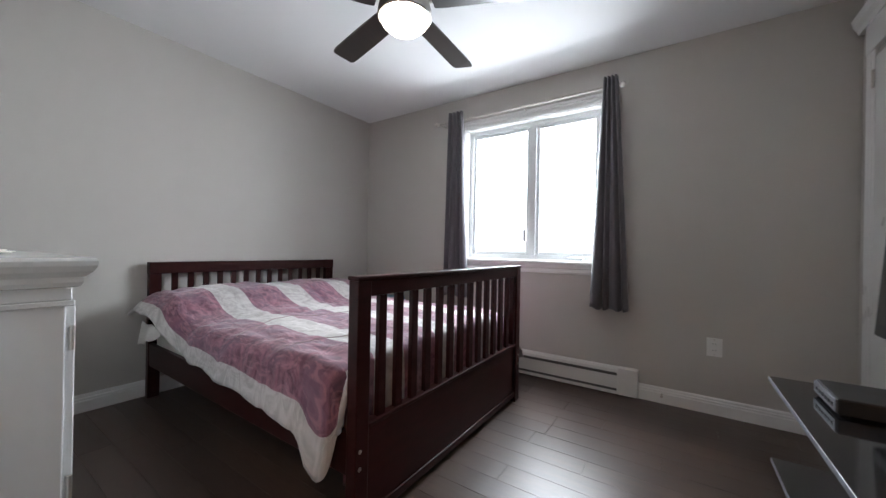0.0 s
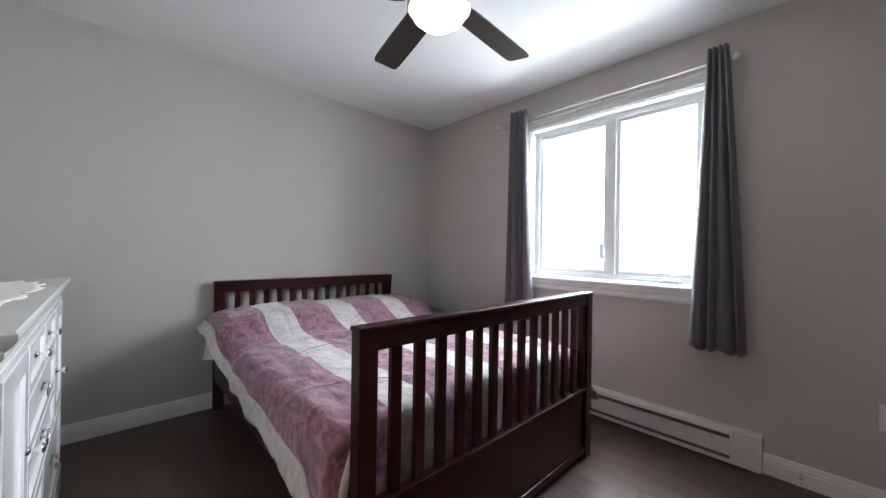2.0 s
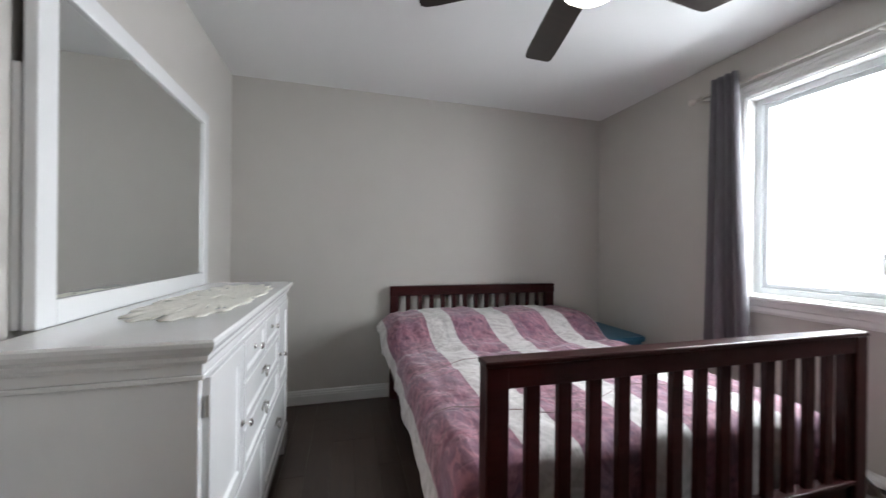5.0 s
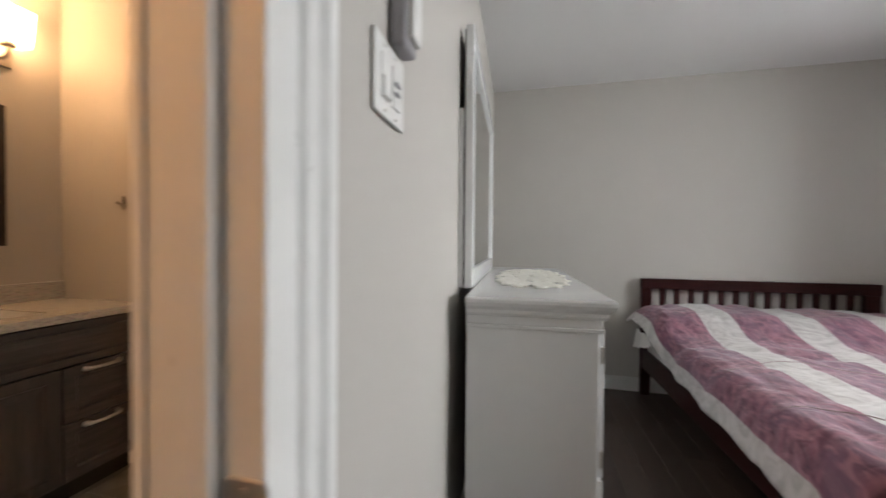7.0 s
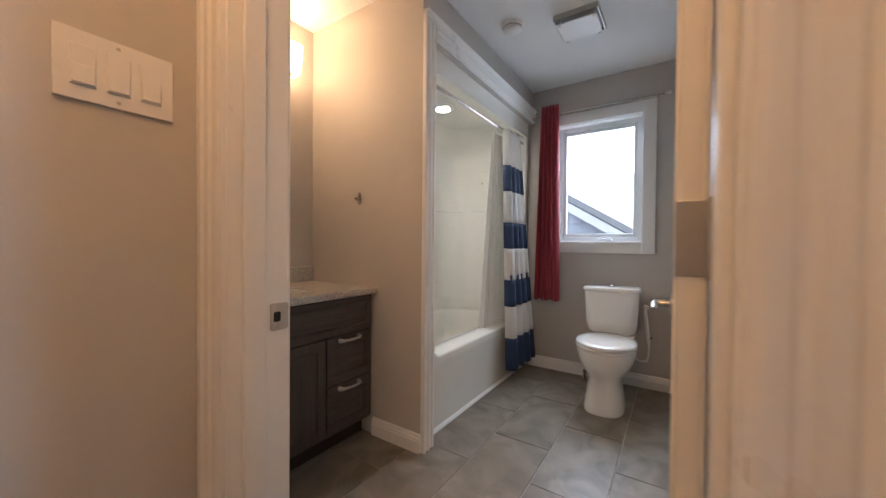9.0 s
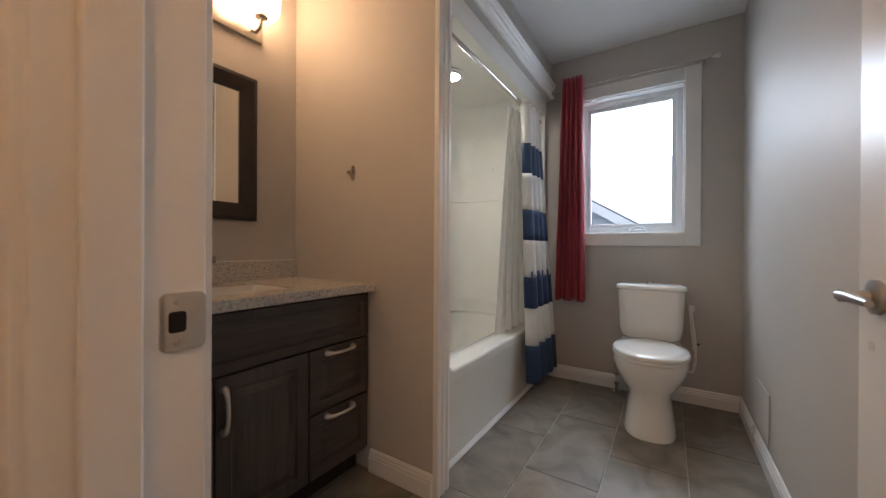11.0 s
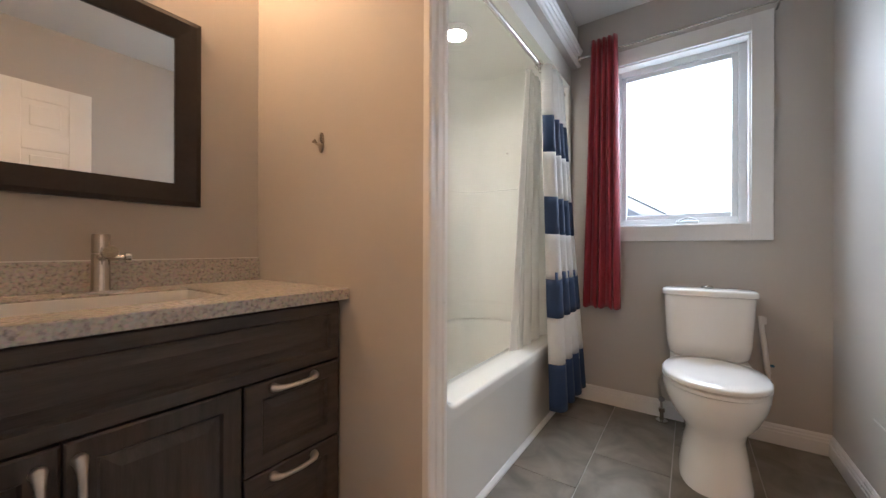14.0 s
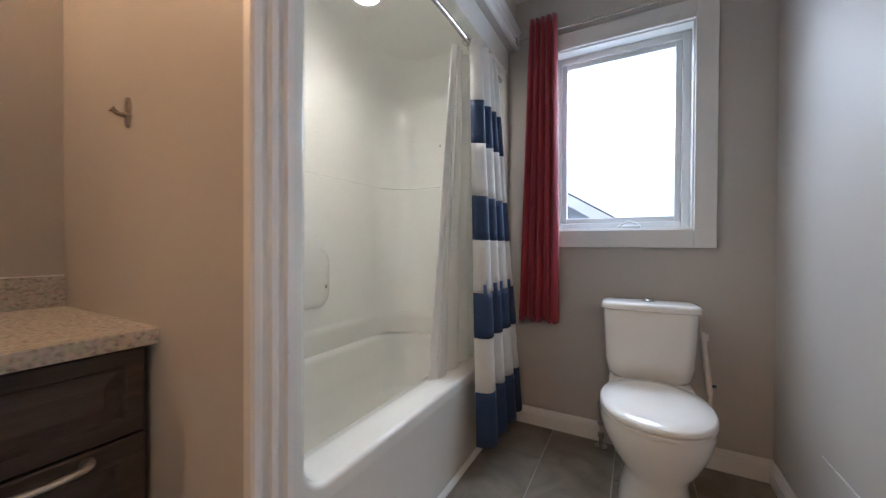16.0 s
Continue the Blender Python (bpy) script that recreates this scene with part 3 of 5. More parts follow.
part("window_sill", box(WX0 - 0.10, WX1 + 0.10, YN - 0.04, YN + 0.07, WZ0 - 0.022, WZ0 + 0.002, 0.006), TRIM, w1)
part("apron", sweep([(0, 0), (0.018, 0), (0.018, -0.03), (0.013, -0.036), (0.013, -0.06), (0.008, -0.074), (0, -0.074)], (WX0 - 0.085, YN, WZ0 - 0.022), (WX1 + 0.085, YN, WZ0 - 0.022), (0, -1, 0), (0, 0, 1)), TRIM, w1)
crank = part("crank_housing", box(-1.19, -1.07, YN + 0.03, YN + 0.075, WZ0 + 0.012, WZ0 + 0.034, 0.006), VINYL, w1, "white folded crank handle")
part("crank_arm", tube([(-1.16, YN + 0.03, WZ0 + 0.032), (-1.12, YN + 0.022, WZ0 + 0.046), (-1.08, YN + 0.025, WZ0 + 0.036)], 0.006), VINYL, crank, smooth=60)
part("sash_lock", box(-1.565, -1.548, YN + 0.045, YN + 0.07, 1.10, 1.20, 0.004), VINYL, w1, "white sash lock lever")

w2, bx2, bays2 = window("window_2", "y", BY0, BY1, BZ0, BZ1, XW, -1, False, "white vinyl casement window with flat casing")
part("casing_side", box(XW, XW + 0.019, BY1 - 0.004, BY1 + 0.082, BZ0 - 0.086, BZ1 + 0.082, 0.003), TRIM, w2)
part("casing_side", box(XW, XW + 0.019, BY0 - 0.082, BY0 + 0.004, BZ0 - 0.086, BZ1 + 0.082, 0.003), TRIM, w2)
part("casing_head", box(XW, XW + 0.0185, BY0 + 0.0045, BY1 - 0.0045, BZ1 - 0.004, BZ1 + 0.082, 0.003), TRIM, w2)
part("casing_bottom", box(XW, XW + 0.0185, BY0 + 0.0045, BY1 - 0.0045, BZ0 - 0.086, BZ0 + 0.004, 0.003), TRIM, w2)
crank = part("crank_housing", box(XW - 0.075, XW - 0.035, -1.385, -1.275, BZ0 + 0.012, BZ0 + 0.032, 0.006), VINYL, w2, "white folded crank handle")
part("crank_arm", tube([(XW - 0.03, -1.37, BZ0 + 0.03), (XW - 0.025, -1.33, BZ0 + 0.048), (XW - 0.03, -1.29, BZ0 + 0.034)], 0.006), VINYL, crank, smooth=60)
part("sash_lock", box(XW - 0.07, XW - 0.045, BY0 + 0.02, BY0 + 0.036, 1.28, 1.37, 0.004), VINYL, w2, "white sash lock lever")


# ---- curtains ----
def rod(name, p0, p1, r, label, parts):
    t = thing(name, p0, label, "curtain rod")
    d = (Vector(p1) - Vector(p0)).normalized()
    part("rod", tube([p0, p1], r, 14), parts, t, smooth=60)
    for p, s in ((p0, -1), (p1, 1)):
        q = r * 2.1
        ball = [(q * math.sin(math.pi * k / 12), 0.016 + q - q * math.cos(math.pi * k / 12)) for k in range(1, 13)]
        part("finial", lathe([(r, 0), (r * 1.4, 0.006), (r * 0.9, 0.012), (r * 0.9, 0.017)] + ball, p, d * s, 18), PULLM, t, smooth=60)
    return t


def bracket(t, p, wall, r):
    part("bracket", tube([wall, (Vector(p) + Vector(wall)) / 2 + Vector((0, 0, -0.012)), Vector(p) + Vector((0, 0, -r - 0.004)), Vector(p) + Vector((0, 0, r + 0.012))], 0.006, 8), SATIN, t, smooth=60)


def curtain(name, top, bottom, y_off, folds, amp, material, label, axis, z0, z1, face=1, bands=None, seed=0, tilt=0.0, hem=None, lean=0.0, group=""):
    """Hanging cloth in folds. top and bottom: from-to along the axis; y_off: the plane; amp: fold depth."""
    rnd = random.Random(seed)
    ph = [rnd.uniform(-0.5, 0.5) for _ in range(folds + 2)]
    n, mrow = folds * 14, 46
    mid = ((top[0] + top[1]) / 2, y_off, z0) if axis == "x" else (y_off, (top[0] + top[1]) / 2, z0)
    bm = bmesh.new()
    rows = []
    for j in range(mrow + 1):
        v = j / mrow
        z = z1 + (z0 - z1) * v
        a, b = [top[k] + (bottom[k] - top[k]) * (v ** 0.9) for k in (0, 1)]
        row = []
        for i in range(n + 1):
            u = i / n
            w = u * folds
            k = int(w)
            phase = 2 * math.pi * (w + 0.25 * ph[min(k, folds)] * math.sin(math.pi * (w - k)))
            # round lobes with narrow creases between them
            d = face * amp * (0.8 + 0.4 * v) * (1.9 * abs(math.sin(phase / 2)) ** 0.75 - 1.0)
            d += 0.006 * noise.noise(Vector((u * 4, v * 2.5, seed))) + lean * (v - 0.4)
            s = a + (b - a) * u + 0.012 * v * math.sin(phase * 0.5 + seed)
            dz = 0.008 * math.sin(phase) * v + tilt * (u - 0.5) * v
            p = (s, y_off + d, z + dz) if axis == "x" else (y_off + d, s, z + dz)
            row.append(bm.verts.new(p))
        rows.append(row)
    for j in range(mrow):
        for i in range(n):
            bm.faces.new((rows[j][i], rows[j][i + 1], rows[j + 1][i + 1], rows[j + 1][i]))
    t = thing(name, mid, label, "curtain", group)
    if hem:
        edge = bm.copy()
        for b, inside in ((edge, False), (bm, True)):
            b.faces.ensure_lookup_table()
            bmesh.ops.delete(b, geom=[f for q, f in enumerate(b.faces) if (q % n >= n - 5) == inside], context="FACES")
        part("hem", edge, hem, t, "doubled white hem", smooth=180).modifiers.new("thick", "SOLIDIFY").thickness = 0.004
    if not bands:
        c = part("cloth", bm, material, t, smooth=180)
        md = c.modifiers.new("thick", "SOLIDIFY")
        md.thickness = 0.003
        return t
    me_bands = []
    for bi, (za, zb, mt, nm, lb) in enumerate(bands):
        keep = bm.copy()
        dead = [f for f in keep.faces if not (zb <= f.calc_center_median().z < za)]
        bmesh.ops.delete(keep, geom=dead, context="FACES")
        c = part(nm, keep, mt, t, lb, smooth=180)
        md = c.modifiers.new("thick", "SOLIDIFY")
        md.thickness = 0.003
    bm.free()
    return t


t = rod("curtain_rod", (-2.36, 2.42, 2.205), (-0.835, 2.42, 2.205), 0.0105, "brushed nickel curtain rod with ball finials", SATIN)
for x in (-2.34, -1.53, -0.85):
    bracket(t, (x, 2.42, 2.205), (x, YN, 2.20), 0.0105)
curtain("curtain", (-2.25, -2.10), (-2.285, -2.03), 2.395, 4, 0.020, CURTAIN, "charcoal grey pleated curtain beside the bedroom window", "x", 0.60, 2.28, face=-1, seed=2, group="bedroom window curtains")
curtain("curtain", (-0.922, -0.826), (-0.982, -0.724), 2.391, 4, 0.024, CURTAIN, "charcoal grey pleated curtain drawn aside at the bedroom window", "x", 0.615, 2.27, face=-1, seed=5, group="bedroom window curtains")
t = rod("curtain_rod", (-3.335, -1.93, 2.185), (-3.335, -0.925, 2.185), 0.006, "thin chrome curtain rod over the bathroom window", CHROME)
for y in (-1.9, -0.965):
    bracket(t, (-3.335, y, 2.185), (XW, y, 2.18), 0.006)
curtain("curtain", (-1.825, -1.675), (-1.872, -1.652), -3.314, 5, 0.018, RED, "dark red pleated curtain beside the bathroom window", "y", 0.615, 2.26, seed=3)


# ---- bedroom ----
def bed():
    b = thing("bed", (-2.37, 1.23, 0), "dark espresso wooden bed with slatted headboard and footboard", "bed")
    y0, y1 = 0.508, 1.974
    # headboard
    for a, c in ((y0, y0 + 0.066), (y1 - 0.082, y1)):
        part("post", box(-3.372, -3.327, a, c, 0, 0.885, 0.004), BEDWOOD, b)
    part("head_rail", box(-3.375, -3.322, y0 - 0.002, y1 + 0.002, 0.818, 0.896, 0.004), BEDWOOD, b)
    part("head_lower_rail", box(-3.365, -3.33, y0 + 0.066, y1 - 0.082, 0.40, 0.52, 0.003), BEDWOOD, b)
    n = 13
    gap = (y1 - y0 - 0.148 - n * 0.037) / (n + 1)
    for i in range(n):
        a = y0 + 0.066 + gap + i * (0.037 + gap)
        part("head_slat", box(-3.352, -3.338, a, a + 0.037, 0.52, 0.82, 0.002), BEDWOOD, b)
    # footboard
    for a, c in ((y0, y0 + 0.062), (y1 - 0.062, y1)):
        part("post", box(-1.400, -1.350, a, c, 0, 0.903, 0.004), BEDWOOD, b)
    part("foot_stile", box(-1.392, -1.360, y1 - 0.096, y1 - 0.062, 0.08, 0.846, 0.002), BEDWOOD, b)
    part("foot_rail", box(-1.394, -1.354, y0 + 0.06, y1 - 0.06, 0.844, 0.904, 0.003), BEDWOOD, b)
    part("foot_cap", box(-1.405, -1.346, y0 - 0.003, y1 + 0.002, 0.902, 0.917, 0.004), BEDWOOD, b)
    part("foot_panel", box(-1.388, -1.360, y0 + 0.062, y1 - 0.062, 0.065, 0.38, 0.003), BEDWOOD, b)
    part("foot_ledge", box(-1.392, -1.350, y0 + 0.062, y1 - 0.062, 0.378, 0.393, 0.003), BEDWOOD, b)
    part("foot_base", box(-1.39, -1.353, y0 + 0.062, y1 - 0.062, 0.035, 0.07, 0.003), BEDWOOD, b)
    n = 13
    gap = (y1 - y0 - 0.158 - n * 0.040) / (n + 1)
    for i in range(n):
        a = y0 + 0.062 + gap + i * (0.040 + gap)
        part("foot_slat", box(-1.384, -1.364, a, a + 0.040, 0.391, 0.848, 0.002), BEDWOOD, b)
    for a in (y0 + 0.005, y1 - 0.03):
        part("side_rail", box(-3.345, -1.39, a, a + 0.025, 0.215, 0.36, 0.004), BEDWOOD, b)
    for z in (0.25, 0.31):
        for y in (y0 + 0.02, y1 - 0.02):
            part("bolt", lathe([(0.008, 0), (0.008, 0.003), (0.001, 0.005)], (-1.352, y, z), (1, 0, 0), 10), SATIN, b)
    part("slat_base", box(-3.33, -1.40, y0 + 0.03, y1 - 0.03, 0.27, 0.30), BEDWOOD, b)
    mt = thing("mattress", (-2.37, 1.23, 0.30), "white mattress under the comforter", "mattress")
    part("mattress_body", box(-3.32, -1.51, y0 + 0.03, y1 - 0.03, 0.30, 0.545, 0.05, 3), SHEET, mt, smooth=40)


bed()


def smooth01(t):
    t = min(1, max(0, t))
    return t * t * (3 - 2 * t)


SEAM = mat("mauve_thread", (0.30, 0.22, 0.22), 0.8)


def comforter():
    """A quilted cover: flat over the mattress, swelling over the pillows, hanging at both sides and the foot."""
    nu, nv = 110, 130
    x0, x1 = -3.295, -1.03
    half = [0.30, 1.40, 0.30]
    total = sum(half)
    bm = bmesh.new()
    uvl = bm.loops.layers.uv.new("UVMap")
    grid = []
    for i in range(nu + 1):
        u = i / nu
        x = x0 + (x1 - x0) * u
        row = []
        hang_l = 0.17 + 0.10 * smooth01((u - 0.05) / 0.75) + 0.11 * smooth01((u - 0.745) / 0.055)
        hang_r = 0.26 + 0.15 * smooth01(u / 0.8) + 0.10 * smooth01((u - 0.92) / 0.08)
        # past the mattress the cover drops at the foot
        xf = -1.452
        drop = 0.0
        xx = x
        if x > xf - 0.06:
            s = x - (xf - 0.06)
            r = 0.06
            a = min(s / r, math.pi / 2)
            xx = xf - 0.06 + r * math.sin(a)
            drop = r * (1 - math.cos(a)) + max(0, s - r * math.pi / 2)
        for j in range(nv + 1):
            v = j / nv
            s = v * total
            pil = smooth01((-2.62 - x) / 0.33) * (1 - 0.25 * smooth01((-3.18 - x) / 0.1))
            top = 0.585 + 0.125 * pil
            r = 0.075 + 0.11 * pil
            yl, yr = 0.515 - 0.03, 1.945 + 0.02
            w = yr - yl
            if s < half[0]:
                k = (half[0] - s) / half[0]
                d = k * hang_l * (1 - 0.85 * smooth01(drop / 0.30))
                a = min(d / r, math.pi / 2)
                y = yl + 0.05 - r * math.sin(a) - max(0, d - r * math.pi / 2) * (0.24 - 0.12 * u)
                z = top - r * (1 - math.cos(a)) - max(0, d - r * math.pi / 2) * 1.12 - pil * 0.04 * k
                flat = 0
            elif s > half[0] + half[1]:
                k = (s - half[0] - half[1]) / half[2]
                d = k * hang_r * (1 - 0.85 * smooth01(drop / 0.30))
                a = min(d / r, math.pi / 2)
                y = yr - 0.05 + r * math.sin(a) + max(0, d - r * math.pi / 2) * (0.15 + 0.9 * smooth01((u - 0.5) / 0.28))
                z = top - r * (1 - math.cos(a)) - max(0, d - r * math.pi / 2) * 1.1
                flat = 0
            else:
                k = (s - half[0]) / half[1]
                y = yl + 0.05 + (w - 0.1) * k
                flat = math.sin(math.pi * k) ** 0.4
                z = top + 0.02 * flat
                # dip between the two pillows
                z -= 0.018 * pil * math.exp(-((k - 0.5) / 0.07) ** 2)
            # quilting: seams every 0.36 m each way
            qx = abs(math.sin(math.pi * (x + 0.07) / 0.36))
            qs = abs(math.sin(math.pi * (s + 0.05) / 0.40))
            puff = 0.009 * (min(1, qx * 2.2) * min(1, qs * 2.2)) ** 0.6
            puff -= 0.018 * math.exp(-((x + 2.50 + 0.06 * math.sin(5 * s) + 0.03 * noise.noise(Vector((s * 4, 0, 3)))) / 0.045) ** 2) * (0.4 + 0.6 * min(1, k * 3) if flat else 0.4)
            wr = 0.010 * noise.noise(Vector((x * 4, s * 5, 1.7))) + 0.007 * noise.noise(Vector((x * 9, s * 16, 5.1))) + 0.003 * noise.noise(Vector((x * 25, s * 34, 2.4)))
            if flat == 0:
                y += (0.007 * math.sin(x * 17 + 2 * math.sin(x * 5)) + 0.008 * noise.noise(Vector((x * 9, s * 3, 9)))) * k * (-1 if s < 1 else 1)
            if flat == 0 and drop:
                y += 0.05 * smooth01(drop / 0.14) * (1 if s < 1 else -1)
            z += puff + wr
            px = xx + (0.012 * math.sin(s * 21) * min(1, drop * 6) if drop else 0)
            if drop and flat == 0:
                px += 0.03 * k
            # the foot's own white hem shows where the corners turn
            hem = flat == 0 and drop > 0.02 and k > 0.72
            row.append((bm.verts.new((px, y, z - drop * (1 - k if flat == 0 else 1))), x, 0.01 if hem else v))
        grid.append(row)
    # stitched seams that wander over the cover
    seams = []
    for i0, swing, ph in ((52, 4.0, 0.4), (76, 4.0, 2.6)):
        line = []
        for j in range(16, nv - 15, 2):
            fi = i0 + swing * math.sin(j * 0.11 + ph)
            a, b = grid[int(fi)][j][0].co, grid[int(fi) + 1][j][0].co
            line.append(a.lerp(b, fi - int(fi)) + Vector((0, 0, 0.0012)))
        seams.append(line)
    for i in range(nu):
        for j in range(nv):
            q = (grid[i][j], grid[i + 1][j], grid[i + 1][j + 1], grid[i][j + 1])
            f = bm.faces.new([p[0] for p in q])
            for lp, p in zip(f.loops, q):
                lp[uvl].uv = (p[1], p[2])
    t = thing("comforter", (-2.4, 1.23, 0.58), "plum and white striped quilted comforter spread over the bed", "comforter")
    c = part("cover", bm, COMFORTER, t, smooth=180)
    md = c.modifiers.new("thick", "SOLIDIFY")
    md.thickness, md.offset = 0.012, -1
    for line in seams:
        part("seam", tube(line, 0.0016, 6), SEAM, t, "stitched mauve seam", smooth=60)
    # white sheet corner showing under the cover at the head
    bm = bmesh.new()
    rows = []
    for i in range(25):
        u = i / 24
        x = -3.27 + 0.34 * u
        row = []
        for j in range(13):
            v = j / 12
            row.append(bm.verts.new((x, 0.458 - 0.012 * math.sin(x * 26) * v - 0.02 * v, 0.52 - v * (0.145 - 0.10 * u) + 0.006 * math.sin(x * 40))))
        rows.append(row)
    for i in range(24):
        for j in range(12):
            bm.faces.new((rows[i][j], rows[i + 1][j], rows[i + 1][j + 1], rows[i][j + 1]))
    sh = thing("bed_sheet", (-2.98, 0.45, 0.4), "white cotton sheet hanging out under the comforter", "sheet")
    c = part("sheet_edge", bm, SHEET, sh, smooth=180)
    c.modifiers.new("thick", "SOLIDIFY").thickness = 0.003


comforter()


def knob(parent, x, y, z):
    part("knob", lathe([(0.010, 0), (0.010, 0.003), (0.004, 0.008), (0.0045, 0.016), (0.011, 0.022), (0.013, 0.027), (0.009, 0.032), (0.001, 0.034)], (x, y, z), (0, 1, 0), 16), CHROME, parent, "polished nickel knob", smooth=50)


def bail(parent, x, y, z):
    """A drop handle: two posts, a back plate and a swung ring."""
    h = part("drop_handle", box(x - 0.036, x + 0.036, y, y + 0.003, z - 0.008, z + 0.012, 0.001), CHROME, parent, "polished nickel drop handle")
    for s in (-1, 1):
        part("post", lathe([(0.006, 0), (0.004, 0.008), (0.006, 0.016), (0.001, 0.018)], (x + s * 0.03, y, z + 0.004), (0, 1, 0), 10), CHROME, h, smooth=50)
    pts = [(x - 0.032 + 0.064 * k / 12, y + 0.014, z + 0.004 - 0.034 * math.sin(math.pi * k / 12) ** 0.8) for k in range(13)]
    part("ring", tube(pts, 0.0035, 8), CHROME, h, smooth=60)


def framed_front(parent, name, x0, x1, z0, z1, y, material=None, border=0.035, depth=0.018, into=1):
    """Drawer or door front: raised border round a sunk field. into: the way that it faces along y."""
    material = material or DRESSER
    def ring(o, d):
        return [(x0 + o, y + into * d, z0 + o), (x1 - o, y + into * d, z0 + o), (x1 - o, y + into * d, z1 - o), (x0 + o, y + into * d, z1 - o)]
    k = depth * 0.55
    return part(name, loft([ring(0, 0), ring(0, depth - 0.002), ring(0.002, depth), ring(border, depth), ring(border + 0.004, k + 0.003), ring(border + 0.010, k)]), material, parent)


def dresser():
    d = thing("dresser", (-2.172, -0.36, 0), "white lacquered dresser with doors, drawers and nickel pulls", "dresser")
    x0, x1, yb, yf = -2.862, -1.482, -0.572, -0.174
    part("carcass", box(x0, x1, yb, yf, 0.09, 0.93, 0.003), DRESSER, d)
    prof = [(0.0, 0.0), (0.012, 0.003), (0.016, 0.012), (0.016, 0.022), (0.028, 0.034), (0.034, 0.046), (0.034, 0.056), (0.030, 0.062)]
    rings = []
    for o, z in prof:
        rings.append([(x0 - o, yb, 0.922 + z), (x1 + o, yb, 0.922 + z), (x1 + o, yf + 0.006 + o, 0.922 + z), (x0 - o, yf + 0.006 + o, 0.922 + z)])
    part("top", loft(rings), DRESSER, d)
    part("neck_moulding", boxes([(x0 - 0.008, x1 + 0.008, yb, yf + 0.012, 0.885, 0.897), (x0 - 0.004, x1 + 0.004, yb, yf + 0.008, 0.897, 0.925)], bev=0.002), DRESSER, d)
    part("plinth", boxes([(x0 - 0.012, x1 + 0.012, yb, yf + 0.02, 0.085, 0.125)], bev=0.004), DRESSER, d)
    for a, c in ((x0 - 0.012, x0 + 0.13), (x1 - 0.13, x1 + 0.012)):
        for p, q in ((yf - 0.02, yf + 0.02), (yb, yb + 0.04)):
            part("bracket_foot", box(a, c, p, q, 0, 0.086, 0.004), DRESSER, d)
    f = yf
    zt = [(0.755, 0.882), (0.598, 0.742), (0.442, 0.586)]
    ends = ((x0 + 0.02, x0 + 0.335), (x1 - 0.335, x1 - 0.02))
    c0, c1 = x0 + 0.35, x1 - 0.35
    mid = (c0 + c1) / 2
    for k, (a, c) in enumerate(ends):
        dr = framed_front(d, "door", a, c, 0.442, 0.882, f, border=0.05)
        knob(dr, c - 0.026 if k == 0 else a + 0.026, f + 0.018, 0.632)
        for z in (0.50, 0.815):
            part("hinge", lathe([(0.005, -0.025), (0.005, 0.025)], (a - 0.004 if k == 0 else c + 0.004, f + 0.012, z), n=8), SATIN, dr, smooth=50)
    for a, c in ((c0, mid - 0.006), (mid + 0.006, c1)):
        dr = framed_front(d, "drawer", a, c, *zt[0], f, border=0.022)
        knob(dr, (a + c) / 2, f + 0.011, 0.824)
    for z0, z1 in zt[1:]:
        dr = framed_front(d, "drawer", c0, c1, z0, z1, f, border=0.025)
        bail(dr, mid, f + 0.011, (z0 + z1) / 2 + 0.01)
    for a, c in ((ends[0][0], mid - 0.006), (mid + 0.006, ends[1][1])):
        dr = framed_front(d, "drawer", a, c, 0.14, 0.43, f, border=0.03)
        bail(dr, (a + c) / 2, f + 0.011, 0.295)
    d.rotation_euler = (0, 0, radians(1.25))


dresser()


def dresser_mirror():
    """Framed mirror that stands on the dresser, held by two posts behind."""
    m = thing("dresser_mirror", (-2.235, -0.577, 0.984), "large mirror in a white frame standing on the dresser", "mirror")
    x0, x1, z0, z1 = -2.83, -1.64, 0.984, 1.942
    yf, w = -0.577, 0.068
    for r in ((x0, x0 + w, z0, z1), (x1 - w, x1, z0, z1), (x0 + w, x1 - w, z0, z0 + w), (x0 + w, x1 - w, z1 - w, z1)):
        part("frame_rail", box(r[0], r[1], yf - 0.03, yf, r[2], r[3], 0.004), DRESSER, m)
    part("glass", box(x0 + w - 0.005, x1 - w + 0.005, yf - 0.02, yf - 0.012, z0 + w - 0.005, z1 - w + 0.005), MIRROR, m, "silvered mirror glass")
    part("backing", box(x0 + 0.01, x1 - 0.01, yf - 0.036, yf - 0.03, z0 + 0.01, z1 - 0.01), BLACKPL, m, "dark backing board")
    for x in (x0 + 0.04, x1 - 0.04):
        part("support_post", box(x - 0.036, x + 0.036, yf - 0.054, yf - 0.036, 0.986, 1.645, 0.003), DRESSER, m)
    m.rotation_euler = (0, 0, radians(1.3))


dresser_mirror()


